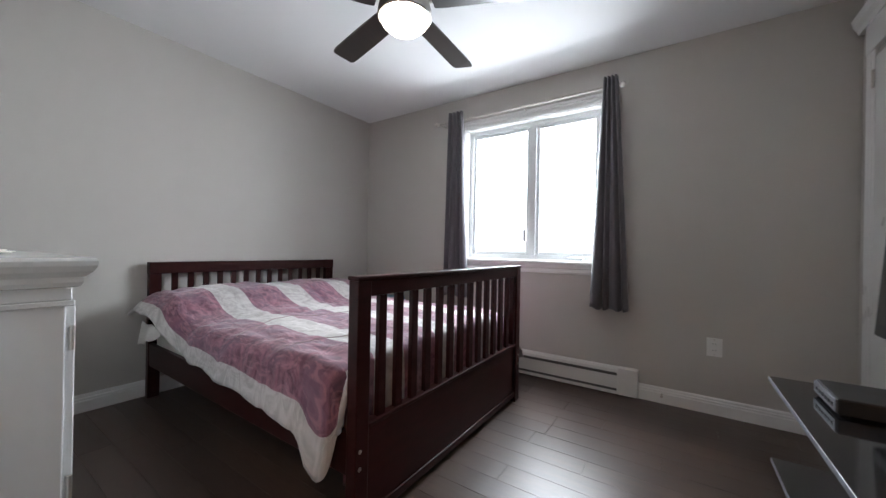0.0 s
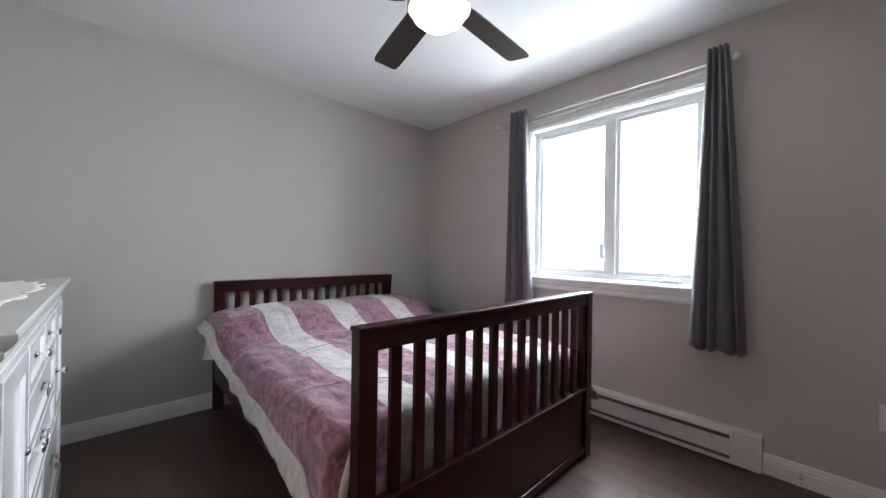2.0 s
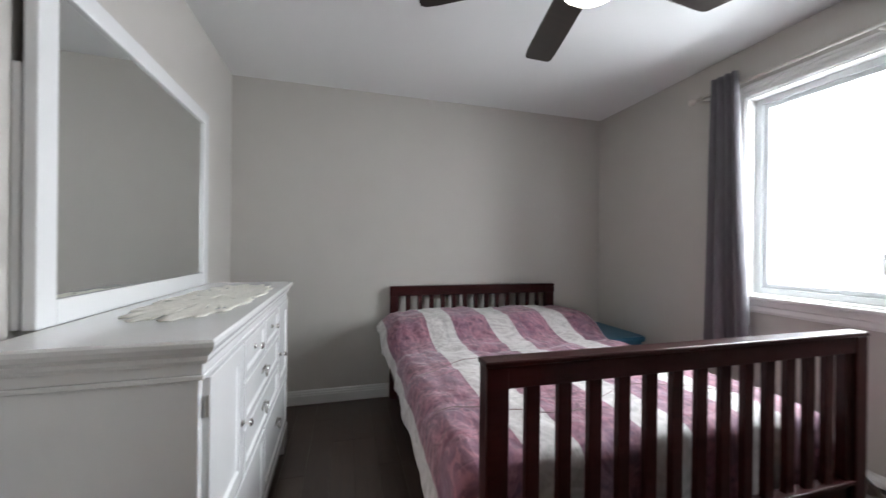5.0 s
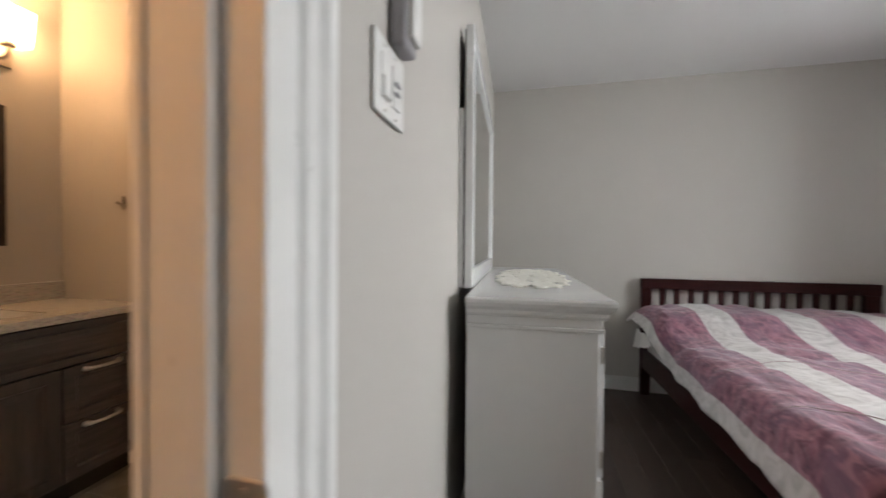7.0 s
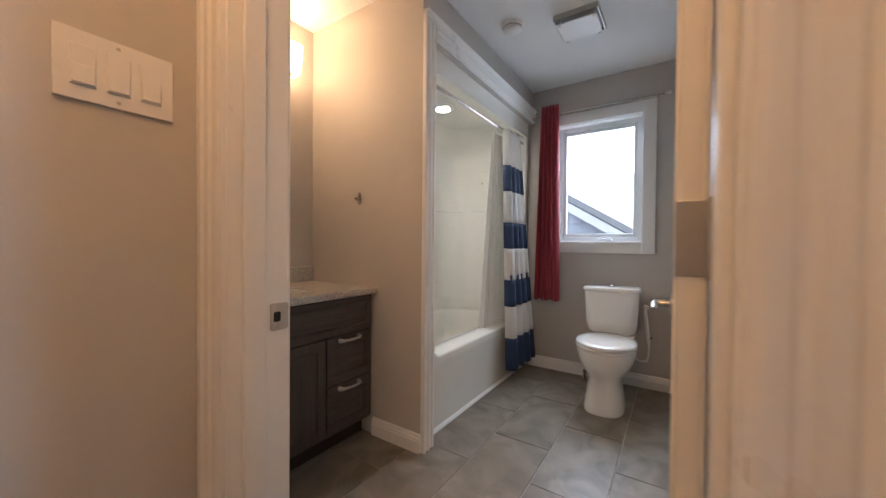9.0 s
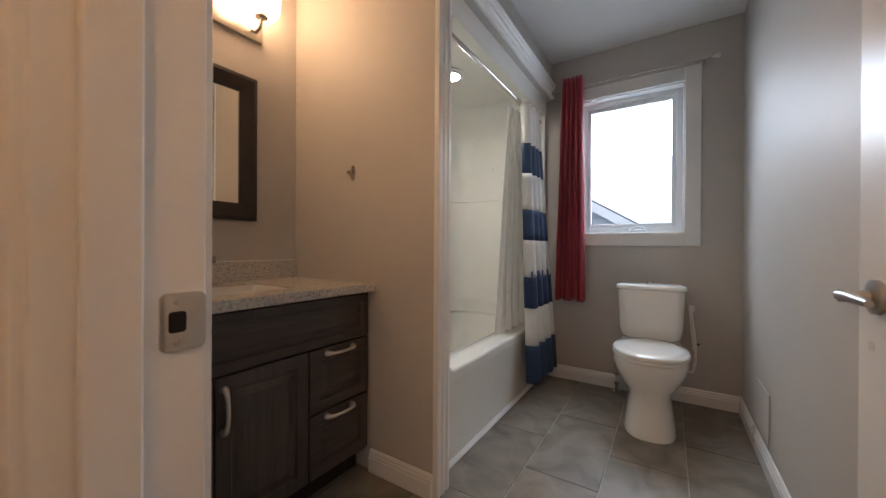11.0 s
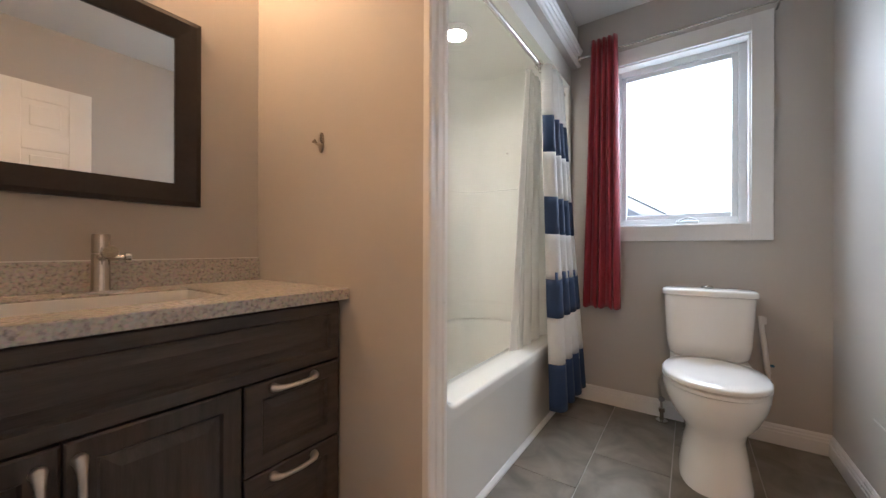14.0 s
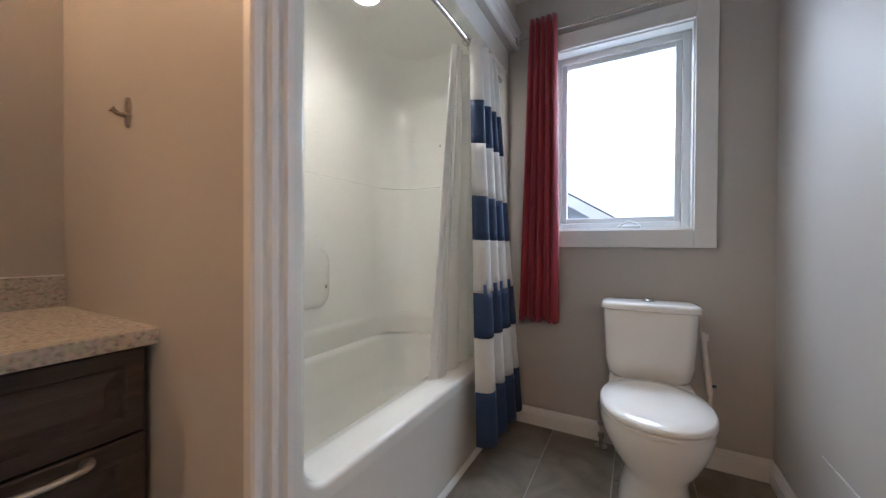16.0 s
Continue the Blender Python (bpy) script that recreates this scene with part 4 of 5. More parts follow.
def doily():
    """Lace runner lying on the dresser with a scalloped edge."""
    rnd = random.Random(4)
    bm = bmesh.new()
    cx, cy = -2.20, -0.345
    n, rings_n = 120, 9
    rows = []
    for k in range(rings_n):
        q = k / (rings_n - 1)
        ring = []
        for i in range(n):
            a = 2 * math.pi * i / n
            sc = 1 + (0.05 * math.sin(a * 16) + 0.02 * math.sin(a * 48)) * q
            r = (0.02 + 0.98 * q) * sc
            x, y = cx + 0.49 * r * math.copysign(abs(math.cos(a)) ** 0.75, math.cos(a)), cy + 0.165 * r * math.copysign(abs(math.sin(a)) ** 0.75, math.sin(a))
            z = 0.9865 + 0.0012 * (1 + math.sin(a * 16 + 1)) * q + 0.0015 * (k % 2)
            ring.append((x, y, z))
        rows.append(ring)
    b = loft(rows, caps=False)
    # openwork: take out some cells between centre and rim
    faces = [f for f in b.faces if rnd.random() < 0.04 and 0.45 < math.hypot((f.calc_center_median().x - cx) / 0.49, (f.calc_center_median().y - cy) / 0.165) < 0.98]
    bmesh.ops.delete(b, geom=faces, context="FACES")
    t = thing("lace_runner", (cx, cy, 0.985), "cream scalloped lace runner lying on the dresser", "doily")
    c = part("lace", b, LACE, t, smooth=60)
    c.modifiers.new("thick", "SOLIDIFY").thickness = 0.002


doily()


def ceiling_fan():
    f = thing("ceiling_fan", (-1.594, 0.998, H), "ceiling fan with dark wooden blades and a lit opal bowl", "ceiling fan")
    cx, cy = -1.594, 0.998
    part("canopy", lathe([(0.0, H), (0.075, H), (0.07, H - 0.02), (0.03, H - 0.03), (0.015, H - 0.035)], (cx, cy, 0), n=32), SATIN, f, smooth=40)
    part("motor_housing", lathe([(0.015, H - 0.03), (0.10, H - 0.045), (0.135, H - 0.075), (0.14, H - 0.15), (0.128, H - 0.185), (0.118, H - 0.19)], (cx, cy, 0), n=40), SATIN, f, smooth=40)
    part("switch_housing", lathe([(0.118, H - 0.188), (0.124, H - 0.215), (0.133, H - 0.245), (0.134, H - 0.282), (0.128, H - 0.286), (0.1205, H - 0.280), (0.119, H - 0.25)], (cx, cy, 0), n=40), SATIN, f, smooth=40)
    part("light_bowl", lathe([(0.118, H - 0.254), (0.117, H - 0.285), (0.107, H - 0.315), (0.08, H - 0.338), (0.04, H - 0.35), (0.0, H - 0.353)], (cx, cy, 0), n=40), GLOBE, f, "lit opal glass bowl", smooth=60)
    for k in range(5):
        a = radians(22.7 + 72 * k)
        d, s = Vector((math.cos(a), math.sin(a), 0)), Vector((-math.sin(a), math.cos(a), 0))
        c = Vector((cx, cy, H - 0.215))
        rings = []
        for q, w in ((0.14, 0.055), (0.18, 0.062), (0.40, 0.068), (0.60, 0.071), (0.646, 0.068), (0.664, 0.056)):
            tilt = 0.16
            p = c + d * q
            e = s * w + Vector((0, 0, w * tilt))
            up = Vector((0, 0, 0.004))
            rings.append([p - e - up, p + e - up, p + e + up, p - e + up])
        bl = part("blade", loft(rings), BLADE, f, "dark walnut fan blade")
        part("blade_iron", tube([c + d * 0.10 + Vector((0, 0, 0.012)), c + d * 0.15 + Vector((0, 0, 0.012)), c + d * 0.20 + Vector((0, 0, 0.008))], [0.02, 0.014, 0.008], 8), SATIN, bl, smooth=60)


ceiling_fan()


def heater():
    h = thing("baseboard_heater", (-1.44, 2.47, 0.01), "white electric baseboard heater under the window", "heater")
    x0, x1 = -2.19, -0.676
    sec = [(YN, 0.012), (2.447, 0.012), (2.447, 0.04), (2.449, 0.04), (2.449, 0.160), (2.456, 0.183), (2.475, 0.194), (YN, 0.194)]
    part("body", loft([[(x, y, z) for y, z in sec] for x in (x0, x1 - 0.12)]), HEATER, h)
    part("end_box", box(x1 - 0.125, x1, 2.444, YN, 0.012, 0.199, 0.004), HEATER, h)
    # both slots are strips on the closed body, their shade put into the colour
    part("upper_vent", box(x0 + 0.02, x1 - 0.13, 2.4455, 2.456, 0.144, 0.163), VENT, h, "air slot with painted shade")
    part("lower_vent", box(x0 + 0.02, x1 - 0.13, 2.4455, 2.455, 0.036, 0.052), VENT, h, "air slot with painted shade")


heater()


def outlet(name, axis, p, w, hgt, label, kind, face=1):
    """Wall plate with its sockets or rocker switches. axis: the normal's; face: its sign."""
    t = thing(name, p, label, "outlet" if kind == "duplex" else "switch")
    x, y, z = p
    def b(u0, u1, v0, v1, d, d0=0.0):
        a = sorted((face * d0, face * d))
        return box(x + u0, x + u1, y + a[0], y + a[1], z + v0, z + v1, 0.0012) if axis == "y" else box(x + a[0], x + a[1], y + u0, y + u1, z + v0, z + v1, 0.0012)
    part("plate", b(-w / 2, w / 2, -hgt / 2, hgt / 2, 0.006), PLASTIC, t)
    if kind == "duplex":
        for v in (-0.02, 0.02):
            s = part("socket", b(-0.017, 0.017, v - 0.014, v + 0.014, 0.0085), PLASTIC, t)
            # slots are thin raised boxes, the shade inside them painted near-black
            part("slots", add(b(-0.008, -0.005, v - 0.004, v + 0.006, 0.0092), b(0.005, 0.008, v - 0.004, v + 0.006, 0.0092)), DARKGAP, s, "slots with painted shade")
    else:
        n = int(round(w / 0.055)) if kind == "triple" else 2
        for k in range(n):
            u = (k - (n - 1) / 2) * 0.046
            r = part("rocker", b(u - 0.0165, u + 0.0165, -0.034, 0.034, 0.0085), PLASTIC, t)
            part("paddle", b(u - 0.0145, u + 0.0145, -0.031, 0.0, 0.0115), PLASTIC, r)
    for v in (-hgt * 0.41, hgt * 0.41):
        part("screw", b(-0.003, 0.003, v - 0.003, v + 0.003, 0.0068), SATIN, t)
    return t


outlet("wall_outlet", "y", (-0.256, YN, 0.426), 0.08, 0.116, "white duplex wall outlet above the baseboard", "duplex", -1)
t = thing("door_stop", (-0.535, 2.47, 0.06), "small spring door stop on the baseboard", "door stop")
part("stem", lathe([(0.008, 0), (0.008, 0.004), (0.005, 0.008), (0.005, 0.035), (0.008, 0.036), (0.008, 0.044), (0.001, 0.046)], (-0.535, 2.494, 0.06), (0, -1, 0), 12), SATIN, t, smooth=40)
fc = thing("fan_control", (-0.918, YS, 1.407), "white fan and light switch plate beside the door", "switch")
part("plate", box(-0.981, -0.855, YS, YS + 0.006, 1.346, 1.468, 0.002), PLASTIC, fc)
rk = part("rocker", box(-0.911, -0.878, YS, YS + 0.0085, 1.373, 1.441, 0.0012), PLASTIC, fc)
part("paddle", box(-0.909, -0.880, YS + 0.006, YS + 0.012, 1.375, 1.407, 0.0012), PLASTIC, rk)
dl = part("dial_face", box(-0.957, -0.924, YS, YS + 0.0085, 1.373, 1.441, 0.0012), PLASTIC, fc)
for fz in (1.398, 1.414):
    part("slider", box(-0.949, -0.931, YS + 0.008, YS + 0.0125, fz - 0.003, fz + 0.003, 0.001), GREYPL, dl, "small grey slider")
for fx in (-0.941, -0.895):
    for fz in (1.356, 1.458):
        part("screw", lathe([(0.003, 0), (0.003, 0.0068), (0.001, 0.0072)], (fx, YS, fz), (0, 1, 0), 8), SATIN, fc)
th = thing("wall_remote", (-0.93, YS, 1.53), "grey remote control holder on the wall", "remote")
part("holder", box(-0.985, -0.925, YS, YS + 0.03, 1.475, 1.62, 0.008, 3), GREYPL, th, smooth=40)
part("remote_body", box(-0.978, -0.932, YS + 0.008, YS + 0.042, 1.49, 1.64, 0.006, 3), PLASTIC, th, smooth=40)

# storage box in the corner behind the bed
s = thing("storage_box", (-3.03, 2.21, 0), "blue plastic storage box beside the bed", "storage box")
part("bin", loft([rrect(-3.03, 2.21, 0.50, 0.34, 0.04, 0.0), rrect(-3.03, 2.21, 0.56, 0.39, 0.04, 0.50)]), BLUE, s, smooth=40)
part("lid", loft([rrect(-3.03, 2.21, 0.59, 0.42, 0.05, 0.498), rrect(-3.03, 2.21, 0.60, 0.43, 0.05, 0.52), rrect(-3.03, 2.21, 0.58, 0.41, 0.05, 0.536)]), BLUE, s, "blue snap-on lid", smooth=40)


def tv_corner():
    st = thing("tv_stand", (0.09, 0.70, 0), "black glass television stand with silver edges", "tv stand")
    x0, x1, y0, y1 = -0.155, 0.34, 0.05, 1.50
    for z, o, nm in ((0.555, 0.0, "top_shelf"), (0.25, 0.01, "middle_shelf"), (0.06, 0.03, "bottom_shelf")):
        sh = part(nm, box(x0 + o, x1, y0 + o, y1 - o * 0.7, z - 0.008, z, 0.001), BLACKGLASS, st)
        part("edge_strip", boxes([(x0 + o - 0.003, x0 + o, y0 + o, y1 - o * 0.7, z - 0.016, z + 0.0005)], bev=0.001), SILVER, sh, "silver edge strip")
    for y in (y0 + 0.25, y1 - 0.3):
        part("column", box(0.10, 0.20, y - 0.05, y + 0.05, 0, 0.548, 0.006), BLACKPL, st)
    pl = thing("media_player", (0.04, 1.20, 0.555), "small black media player with a silver front on the stand", "media player")
    part("case", box(-0.06, 0.16, 1.16, 1.36, 0.561, 0.607, 0.004), BLACKPL, pl)
    part("front_panel", box(-0.066, -0.06, 1.162, 1.358, 0.565, 0.603, 0.003), SILVER, pl, "silver front with dark buttons")
    for k in range(6):
        part("button", box(-0.0685, -0.065, 1.18 + k * 0.028, 1.19 + k * 0.028, 0.578, 0.590, 0.001), BLACKPL, pl)
    for a in (0, 0.17):
        for y in (1.18, 1.32):
            part("foot", box(-0.05 + a, -0.03 + a, y, y + 0.02, 0.555, 0.562), BLACKPL, pl)
    tv = thing("television", (0.17, 0.88, 0.555), "black flat television standing on the glass stand", "television")
    part("base", loft([oval(0.17, 0.88, 0.09, 0.22, 0.556), oval(0.17, 0.88, 0.08, 0.20, 0.572)]), BLACKPL, tv, smooth=40)
    part("neck", box(0.15, 0.18, 0.80, 0.96, 0.57, 0.80, 0.004), BLACKPL, tv)
    def tilted(b):
        bmesh.ops.rotate(b, verts=b.verts, cent=(0.14, 0.8, 0.74), matrix=Matrix.Rotation(radians(4), 3, "Y"))
        return b
    part("bezel", tilted(box(0.115, 0.165, 0.24, 1.53, 0.745, 1.48, 0.008)), BLACKPL, tv)
    part("screen", tilted(box(0.1125, 0.116, 0.27, 1.50, 0.79, 1.45)), BLACKGLASS, tv, "dark switched-off screen")


tv_corner()

# closet door in the wall behind the television
cd = thing("door_2", (XE, 1.9, 0), "white closet door with a crowned casing", "door", kind="structure")
part("slab", box(XE - 0.012, XE - 0.001, 1.60, 2.325, 0.01, 2.02, 0.002), TRIM, cd)
part("casing_side", sweep(CASP, (XE, 2.328, 0), (XE, 2.328, 2.06), (-1, 0, 0), (0, 1, 0)), TRIM, cd)
part("casing_side", sweep(CASP, (XE, 1.597, 0), (XE, 1.597, 2.06), (-1, 0, 0), (0, -1, 0)), TRIM, cd)
part("casing_head", box(XE - 0.022, XE, 1.515, 2.41, 2.06, 2.205, 0.003), TRIM, cd)
part("crown", sweep([(0, 0), (0.03, 0), (0.036, 0.02), (0.05, 0.045), (0.058, 0.08), (0, 0.08)], (XE, 1.45, 2.205), (XE, 2.475, 2.205), (-1, 0, 0), (0, 0, 1)), TRIM, cd)
for hz in (0.25, 1.91):
    part("hinge", lathe([(0.006, -0.045), (0.006, 0.045)], (XE - 0.02, 2.325, hz), n=10), SATIN, cd, smooth=40)


# ---- hall ----
outlet("light_switches", "y", (-0.535, YH, 1.377), 0.163, 0.117, "white plate with three rocker light switches", "triple")


# ---- bathroom ----
def vanity():
    v = thing("vanity_cabinet", (-1.30, -2.54, 0), "grey-brown wood vanity cabinet with doors, drawers and nickel pulls", "vanity")
    x0, x1, yb, yf = -1.757, -0.812, YM, -2.285
    part("carcass", box(x0, x1, yb, yf, 0.10, 0.80), VANITY, v)
    part("toe_kick", box(x0, x1, yb, yf - 0.06, 0, 0.10), MIRRORWOOD, v)
    f = yf
    raised(v, "false_front", x0 + 0.004, x1 - 0.004, 0.609, 0.795, f, VANITY_H)
    for a, c in ((-1.446, -1.128), (-1.124, x1 - 0.004)):
        d = raised(v, "door", a, c, 0.115, 0.603, f, VANITY)
        pull(d, a + 0.027 if a > -1.3 else c - 0.021, f + 0.02, 0.502, True)
    for z0, z1 in ((0.362, 0.603), (0.115, 0.357)):
        d = raised(v, "drawer", x0 + 0.004, -1.452, z0, z1, f, VANITY_H)
        pull(d, -1.592, f + 0.02, z1 - 0.021, False)


def raised(parent, name, x0, x1, z0, z1, y, material):
    """Front with a mitred frame, a sunk groove and a raised field."""
    bm = bmesh.new()
    def ring(o, d):
        return [(x0 + o, y + d, z0 + o), (x1 - o, y + d, z0 + o), (x1 - o, y + d, z1 - o), (x0 + o, y + d, z1 - o)]
    b = 0.045 if (z1 - z0) > 0.2 else 0.034
    loft([ring(0, 0), ring(0, 0.016), ring(0.004, 0.019), ring(b, 0.019), ring(b + 0.006, 0.011), ring(b + 0.012, 0.011), ring(b + 0.036, 0.017)], bm=bm)
    return part(name, bm, material, parent)


def pull(parent, x, y, z, upright):
    """Arched nickel pull with flared ends."""
    L = 0.064
    pts, rr = [], []
    for k in range(15):
        q = k / 14
        s = (q - 0.5) * 2 * L
        o = 0.008 + 0.022 * math.sin(math.pi * q) ** 0.42
        pts.append((x, y + o, z + s) if upright else (x + s, y + o, z))
        rr.append(0.0066 + 0.0050 * abs(2 * q - 1) ** 5)
    h = part("pull", tube(pts, rr, 10), PULLM, parent, "satin nickel arched pull", smooth=60)
    for s in (-L, L):
        c = (x, y, z + s) if upright else (x + s, y, z)
        part("foot", lathe([(0.0125, -0.001), (0.0125, 0.006), (0.009, 0.012), (0.001, 0.014)], c, (0, 1, 0), 12), PULLM, h, smooth=50)


vanity()


def countertop():
    t = thing("countertop", (-1.30, -2.5, 0.803), "speckled beige stone vanity top with backsplash", "countertop")
    x0, x1, y0, y1, z0, z1 = XK + 0.002, XD - 0.002, YM + 0.001, -2.237, 0.803, 0.838
    sx0, sx1, sy0, sy1 = -1.455, -1.050, -2.65, -2.36
    def rect(a, b, c, d, z):
        return [(a, c, z), (b, c, z), (b, d, z), (a, d, z)]
    outer, inner = (x0, x1, y0, y1), (sx0, sx1, sy0, sy1)
    bm = loft([rect(*outer, z0), rect(*outer, z1), rect(*inner, z1), rect(*inner, z0), rect(*outer, z0)], caps=False)
    bmesh.ops.remove_doubles(bm, verts=bm.verts, dist=1e-5)
    part("slab", bm, STONE, t)
    part("front_edge", box(x0, x1, y1, y1 + 0.004, z0 + 0.001, z1 - 0.001, 0.0015), STONE, t)
    part("backsplash", box(x0, x1, y0, y0 + 0.02, z1, z1 + 0.089, 0.002), STONE, t)
    part("caulk", box(x0, x1, y0, y0 + 0.006, z1 + 0.0885, z1 + 0.0925, 0.001), PLASTIC, t, "white caulk bead")
    s = thing("sink", (-1.30, -2.515, 0.72), "white undermount rectangular porcelain sink", "sink")
    cx, cy, w, d = (sx0 + sx1) / 2, (sy0 + sy1) / 2, sx1 - sx0, sy1 - sy0
    part("basin", loft([rrect(cx, cy, w - 0.001, d - 0.001, 0.012, 0.8335), rrect(cx, cy, w - 0.008, d - 0.008, 0.014, 0.8325), rrect(cx, cy, w - 0.025, d - 0.035, 0.04, 0.75), rrect(cx, cy, w - 0.10, d - 0.12, 0.05, 0.705), rrect(cx, cy, 0.05, 0.05, 0.024, 0.700)], caps=False), PORCELAIN, s, smooth=50)
    part("drain", lathe([(0.0, 0.703), (0.022, 0.703), (0.025, 0.701)], (cx, cy, 0), n=20), CHROME, s, "chrome drain")


countertop()


def faucet():
    x, y, z = -1.266, -2.735, 0.838
    f = thing("faucet", (x, y, z), "chrome single-handle faucet on the vanity top", "faucet")
    part("deck_plate", loft([rrect(x, y, 0.16, 0.05, 0.024, z), rrect(x, y, 0.155, 0.046, 0.022, z + 0.005)]), CHROME, f, smooth=40)
    part("body", lathe([(0.024, 0.005), (0.022, 0.01), (0.021, 0.11), (0.0205, 0.112)], (x, y, z), n=24), CHROME, f, smooth=40)
    part("handle_cap", lathe([(0.0205, 0.114), (0.021, 0.117), (0.021, 0.165), (0.019, 0.17), (0.001, 0.171)], (x, y, z), n=24), CHROME, f, smooth=40)
    part("spout", tube([(x, y + 0.01, z + 0.10), (x, y + 0.05, z + 0.112), (x, y + 0.098, z + 0.120), (x, y + 0.106, z + 0.118)], [0.012, 0.0115, 0.013, 0.018], 14), CHROME, f, smooth=60)
    part("lever", tube([(x - 0.01, y, z + 0.100), (x - 0.050, y + 0.004, z + 0.100), (x - 0.054, y + 0.005, z + 0.100), (x - 0.066, y + 0.006, z + 0.100)], [0.009, 0.009, 0.017, 0.016], 14), CHROME, f, smooth=60)


faucet()


def bath_mirror():
    m = thing("wall_mirror", (-1.297, YM, 1.45), "rectangular mirror in a wide black-brown wooden frame", "mirror")
    x0, x1, z0, z1, w = -1.545, -0.988, 1.118, 1.785, 0.077
    def side(a, b, c, e):
        bm = bmesh.new()
        rings = []
        for (px, pz, qx, qz) in ((a[0], a[1], b[0], b[1]), (c[0], c[1], e[0], e[1])):
            rings.append([(px, YM + 0.001, pz), (px, YM + 0.026, pz), (px * 0.8 + qx * 0.2, YM + 0.030, pz * 0.8 + qz * 0.2), (qx, YM + 0.018, qz), (qx, YM + 0.001, qz)])
        return loft(rings, bm=bm)
    o = [(x0, z0), (x1, z0), (x1, z1), (x0, z1)]
    i = [(x0 + w, z0 + w), (x1 - w, z0 + w), (x1 - w, z1 - w), (x0 + w, z1 - w)]
    for k in range(4):
        j = (k + 1) % 4
        part("frame_rail", side(o[k], i[k], o[j], i[j]), MIRRORWOOD, m)
    part("glass", box(x0 + w - 0.004, x1 - w + 0.004, YM + 0.004, YM + 0.012, z0 + w - 0.004, z1 - w + 0.004), MIRROR, m, "silvered mirror glass")


bath_mirror()


def vanity_light():
    v = thing("vanity_light", (-1.27, YM, 2.0), "three-shade nickel vanity light with lit opal shades", "vanity light")
    part("back_plate", box(-1.575, -0.965, YM, YM + 0.022, 1.972, 2.06, 0.006), SATIN, v, smooth=40)
    for x in (-1.523, -1.27, -1.017):
        a = part("arm", tube([(x, YM + 0.02, 2.015), (x, YM + 0.05, 1.995), (x, YM + 0.085, 2.005), (x, YM + 0.095, 2.035), (x, YM + 0.095, 2.055)], 0.008, 10), SATIN, v, smooth=60)
        part("holder", lathe([(0.001, 2.045), (0.028, 2.048), (0.03, 2.06), (0.03, 2.066)], (x, YM + 0.095, 0), n=20), SATIN, a, smooth=40)
        part("shade", loft([rrect(x, YM + 0.095, 0.125, 0.09, 0.02, 2.062), rrect(x, YM + 0.095, 0.135, 0.10, 0.022, 2.08), rrect(x, YM + 0.095, 0.15, 0.115, 0.022, 2.225), rrect(x, YM + 0.095, 0.142, 0.107, 0.02, 2.226), rrect(x, YM + 0.095, 0.125, 0.09, 0.02, 2.085)]), SHADE, v, "lit opal glass shade", smooth=40)


vanity_light()

# robe hook on the partition
h = thing("robe_hook", (XK, -2.384, 1.342), "brushed nickel robe hook on the partition wall", "hook")
part("back_plate", loft([[(XK + d, -2.384 + w * math.cos(a), 1.342 + hh * math.sin(a)) for a in (2 * math.pi * k / 24 for k in range(24))] for d, w, hh in ((0, 0.015, 0.037), (0.006, 0.014, 0.036), (0.008, 0.009, 0.029))]), HOOKM, h, smooth=40)
part("peg", tube([(XK + 0.006, -2.384, 1.335), (XK + 0.018, -2.384, 1.333), (XK + 0.028, -2.384, 1.337), (XK + 0.034, -2.384, 1.341)], [0.006, 0.005, 0.006, 0.009], 12), HOOKM, h, smooth=60)

# tub alcove casing
CASW = [(0, 0), (0.020, 0), (0.024, 0.006), (0.024, 0.018), (0.017, 0.024), (0.017, 0.036), (0.022, 0.042), (0.022, 0.054), (0.015, 0.060), (0.015, 0.072), (0.020, 0.078), (0.020, 0.092), (0.012, 0.098), (0, 0.098)]
tagged(part("trim", sweep(CASW, (XK, YT, 0), (XK, YT, 2.262), (0, 1, 0), (-1, 0, 0)), TRIM), "white fluted casing beside the bathtub", "trim", kind="structure")
tagged(part("trim", sweep(CASW, (XK - 0.098, YT, 2.262), (XW, YT, 2.262), (0, 1, 0), (0, 0, -1)), TRIM), "white fluted casing above the bathtub", "trim", kind="structure")
tagged(part("trim", sweep([(0, 0), (0.025, 0.0), (0.027, 0.010), (0.032, 0.016), (0.033, 0.026), (0, 0.026)], (XK, YT, 2.246), (XW, YT, 2.245), (0, 1, 0), (0, 0, 1)), TRIM), "white crown moulding above the bathtub opening", "trim", kind="structure")
tagged(part("trim", sweep([(0, 0), (0.018, 0), (0.018, 0.008), (0.006, 0.02), (0, 0.02)], (XK - 0.098, -1.985, 0), (XW, -1.985, 0), (0, 1, 0), (0, 0, 1)), TRIM), "white quarter-round along the bathtub", "trim", kind="structure")


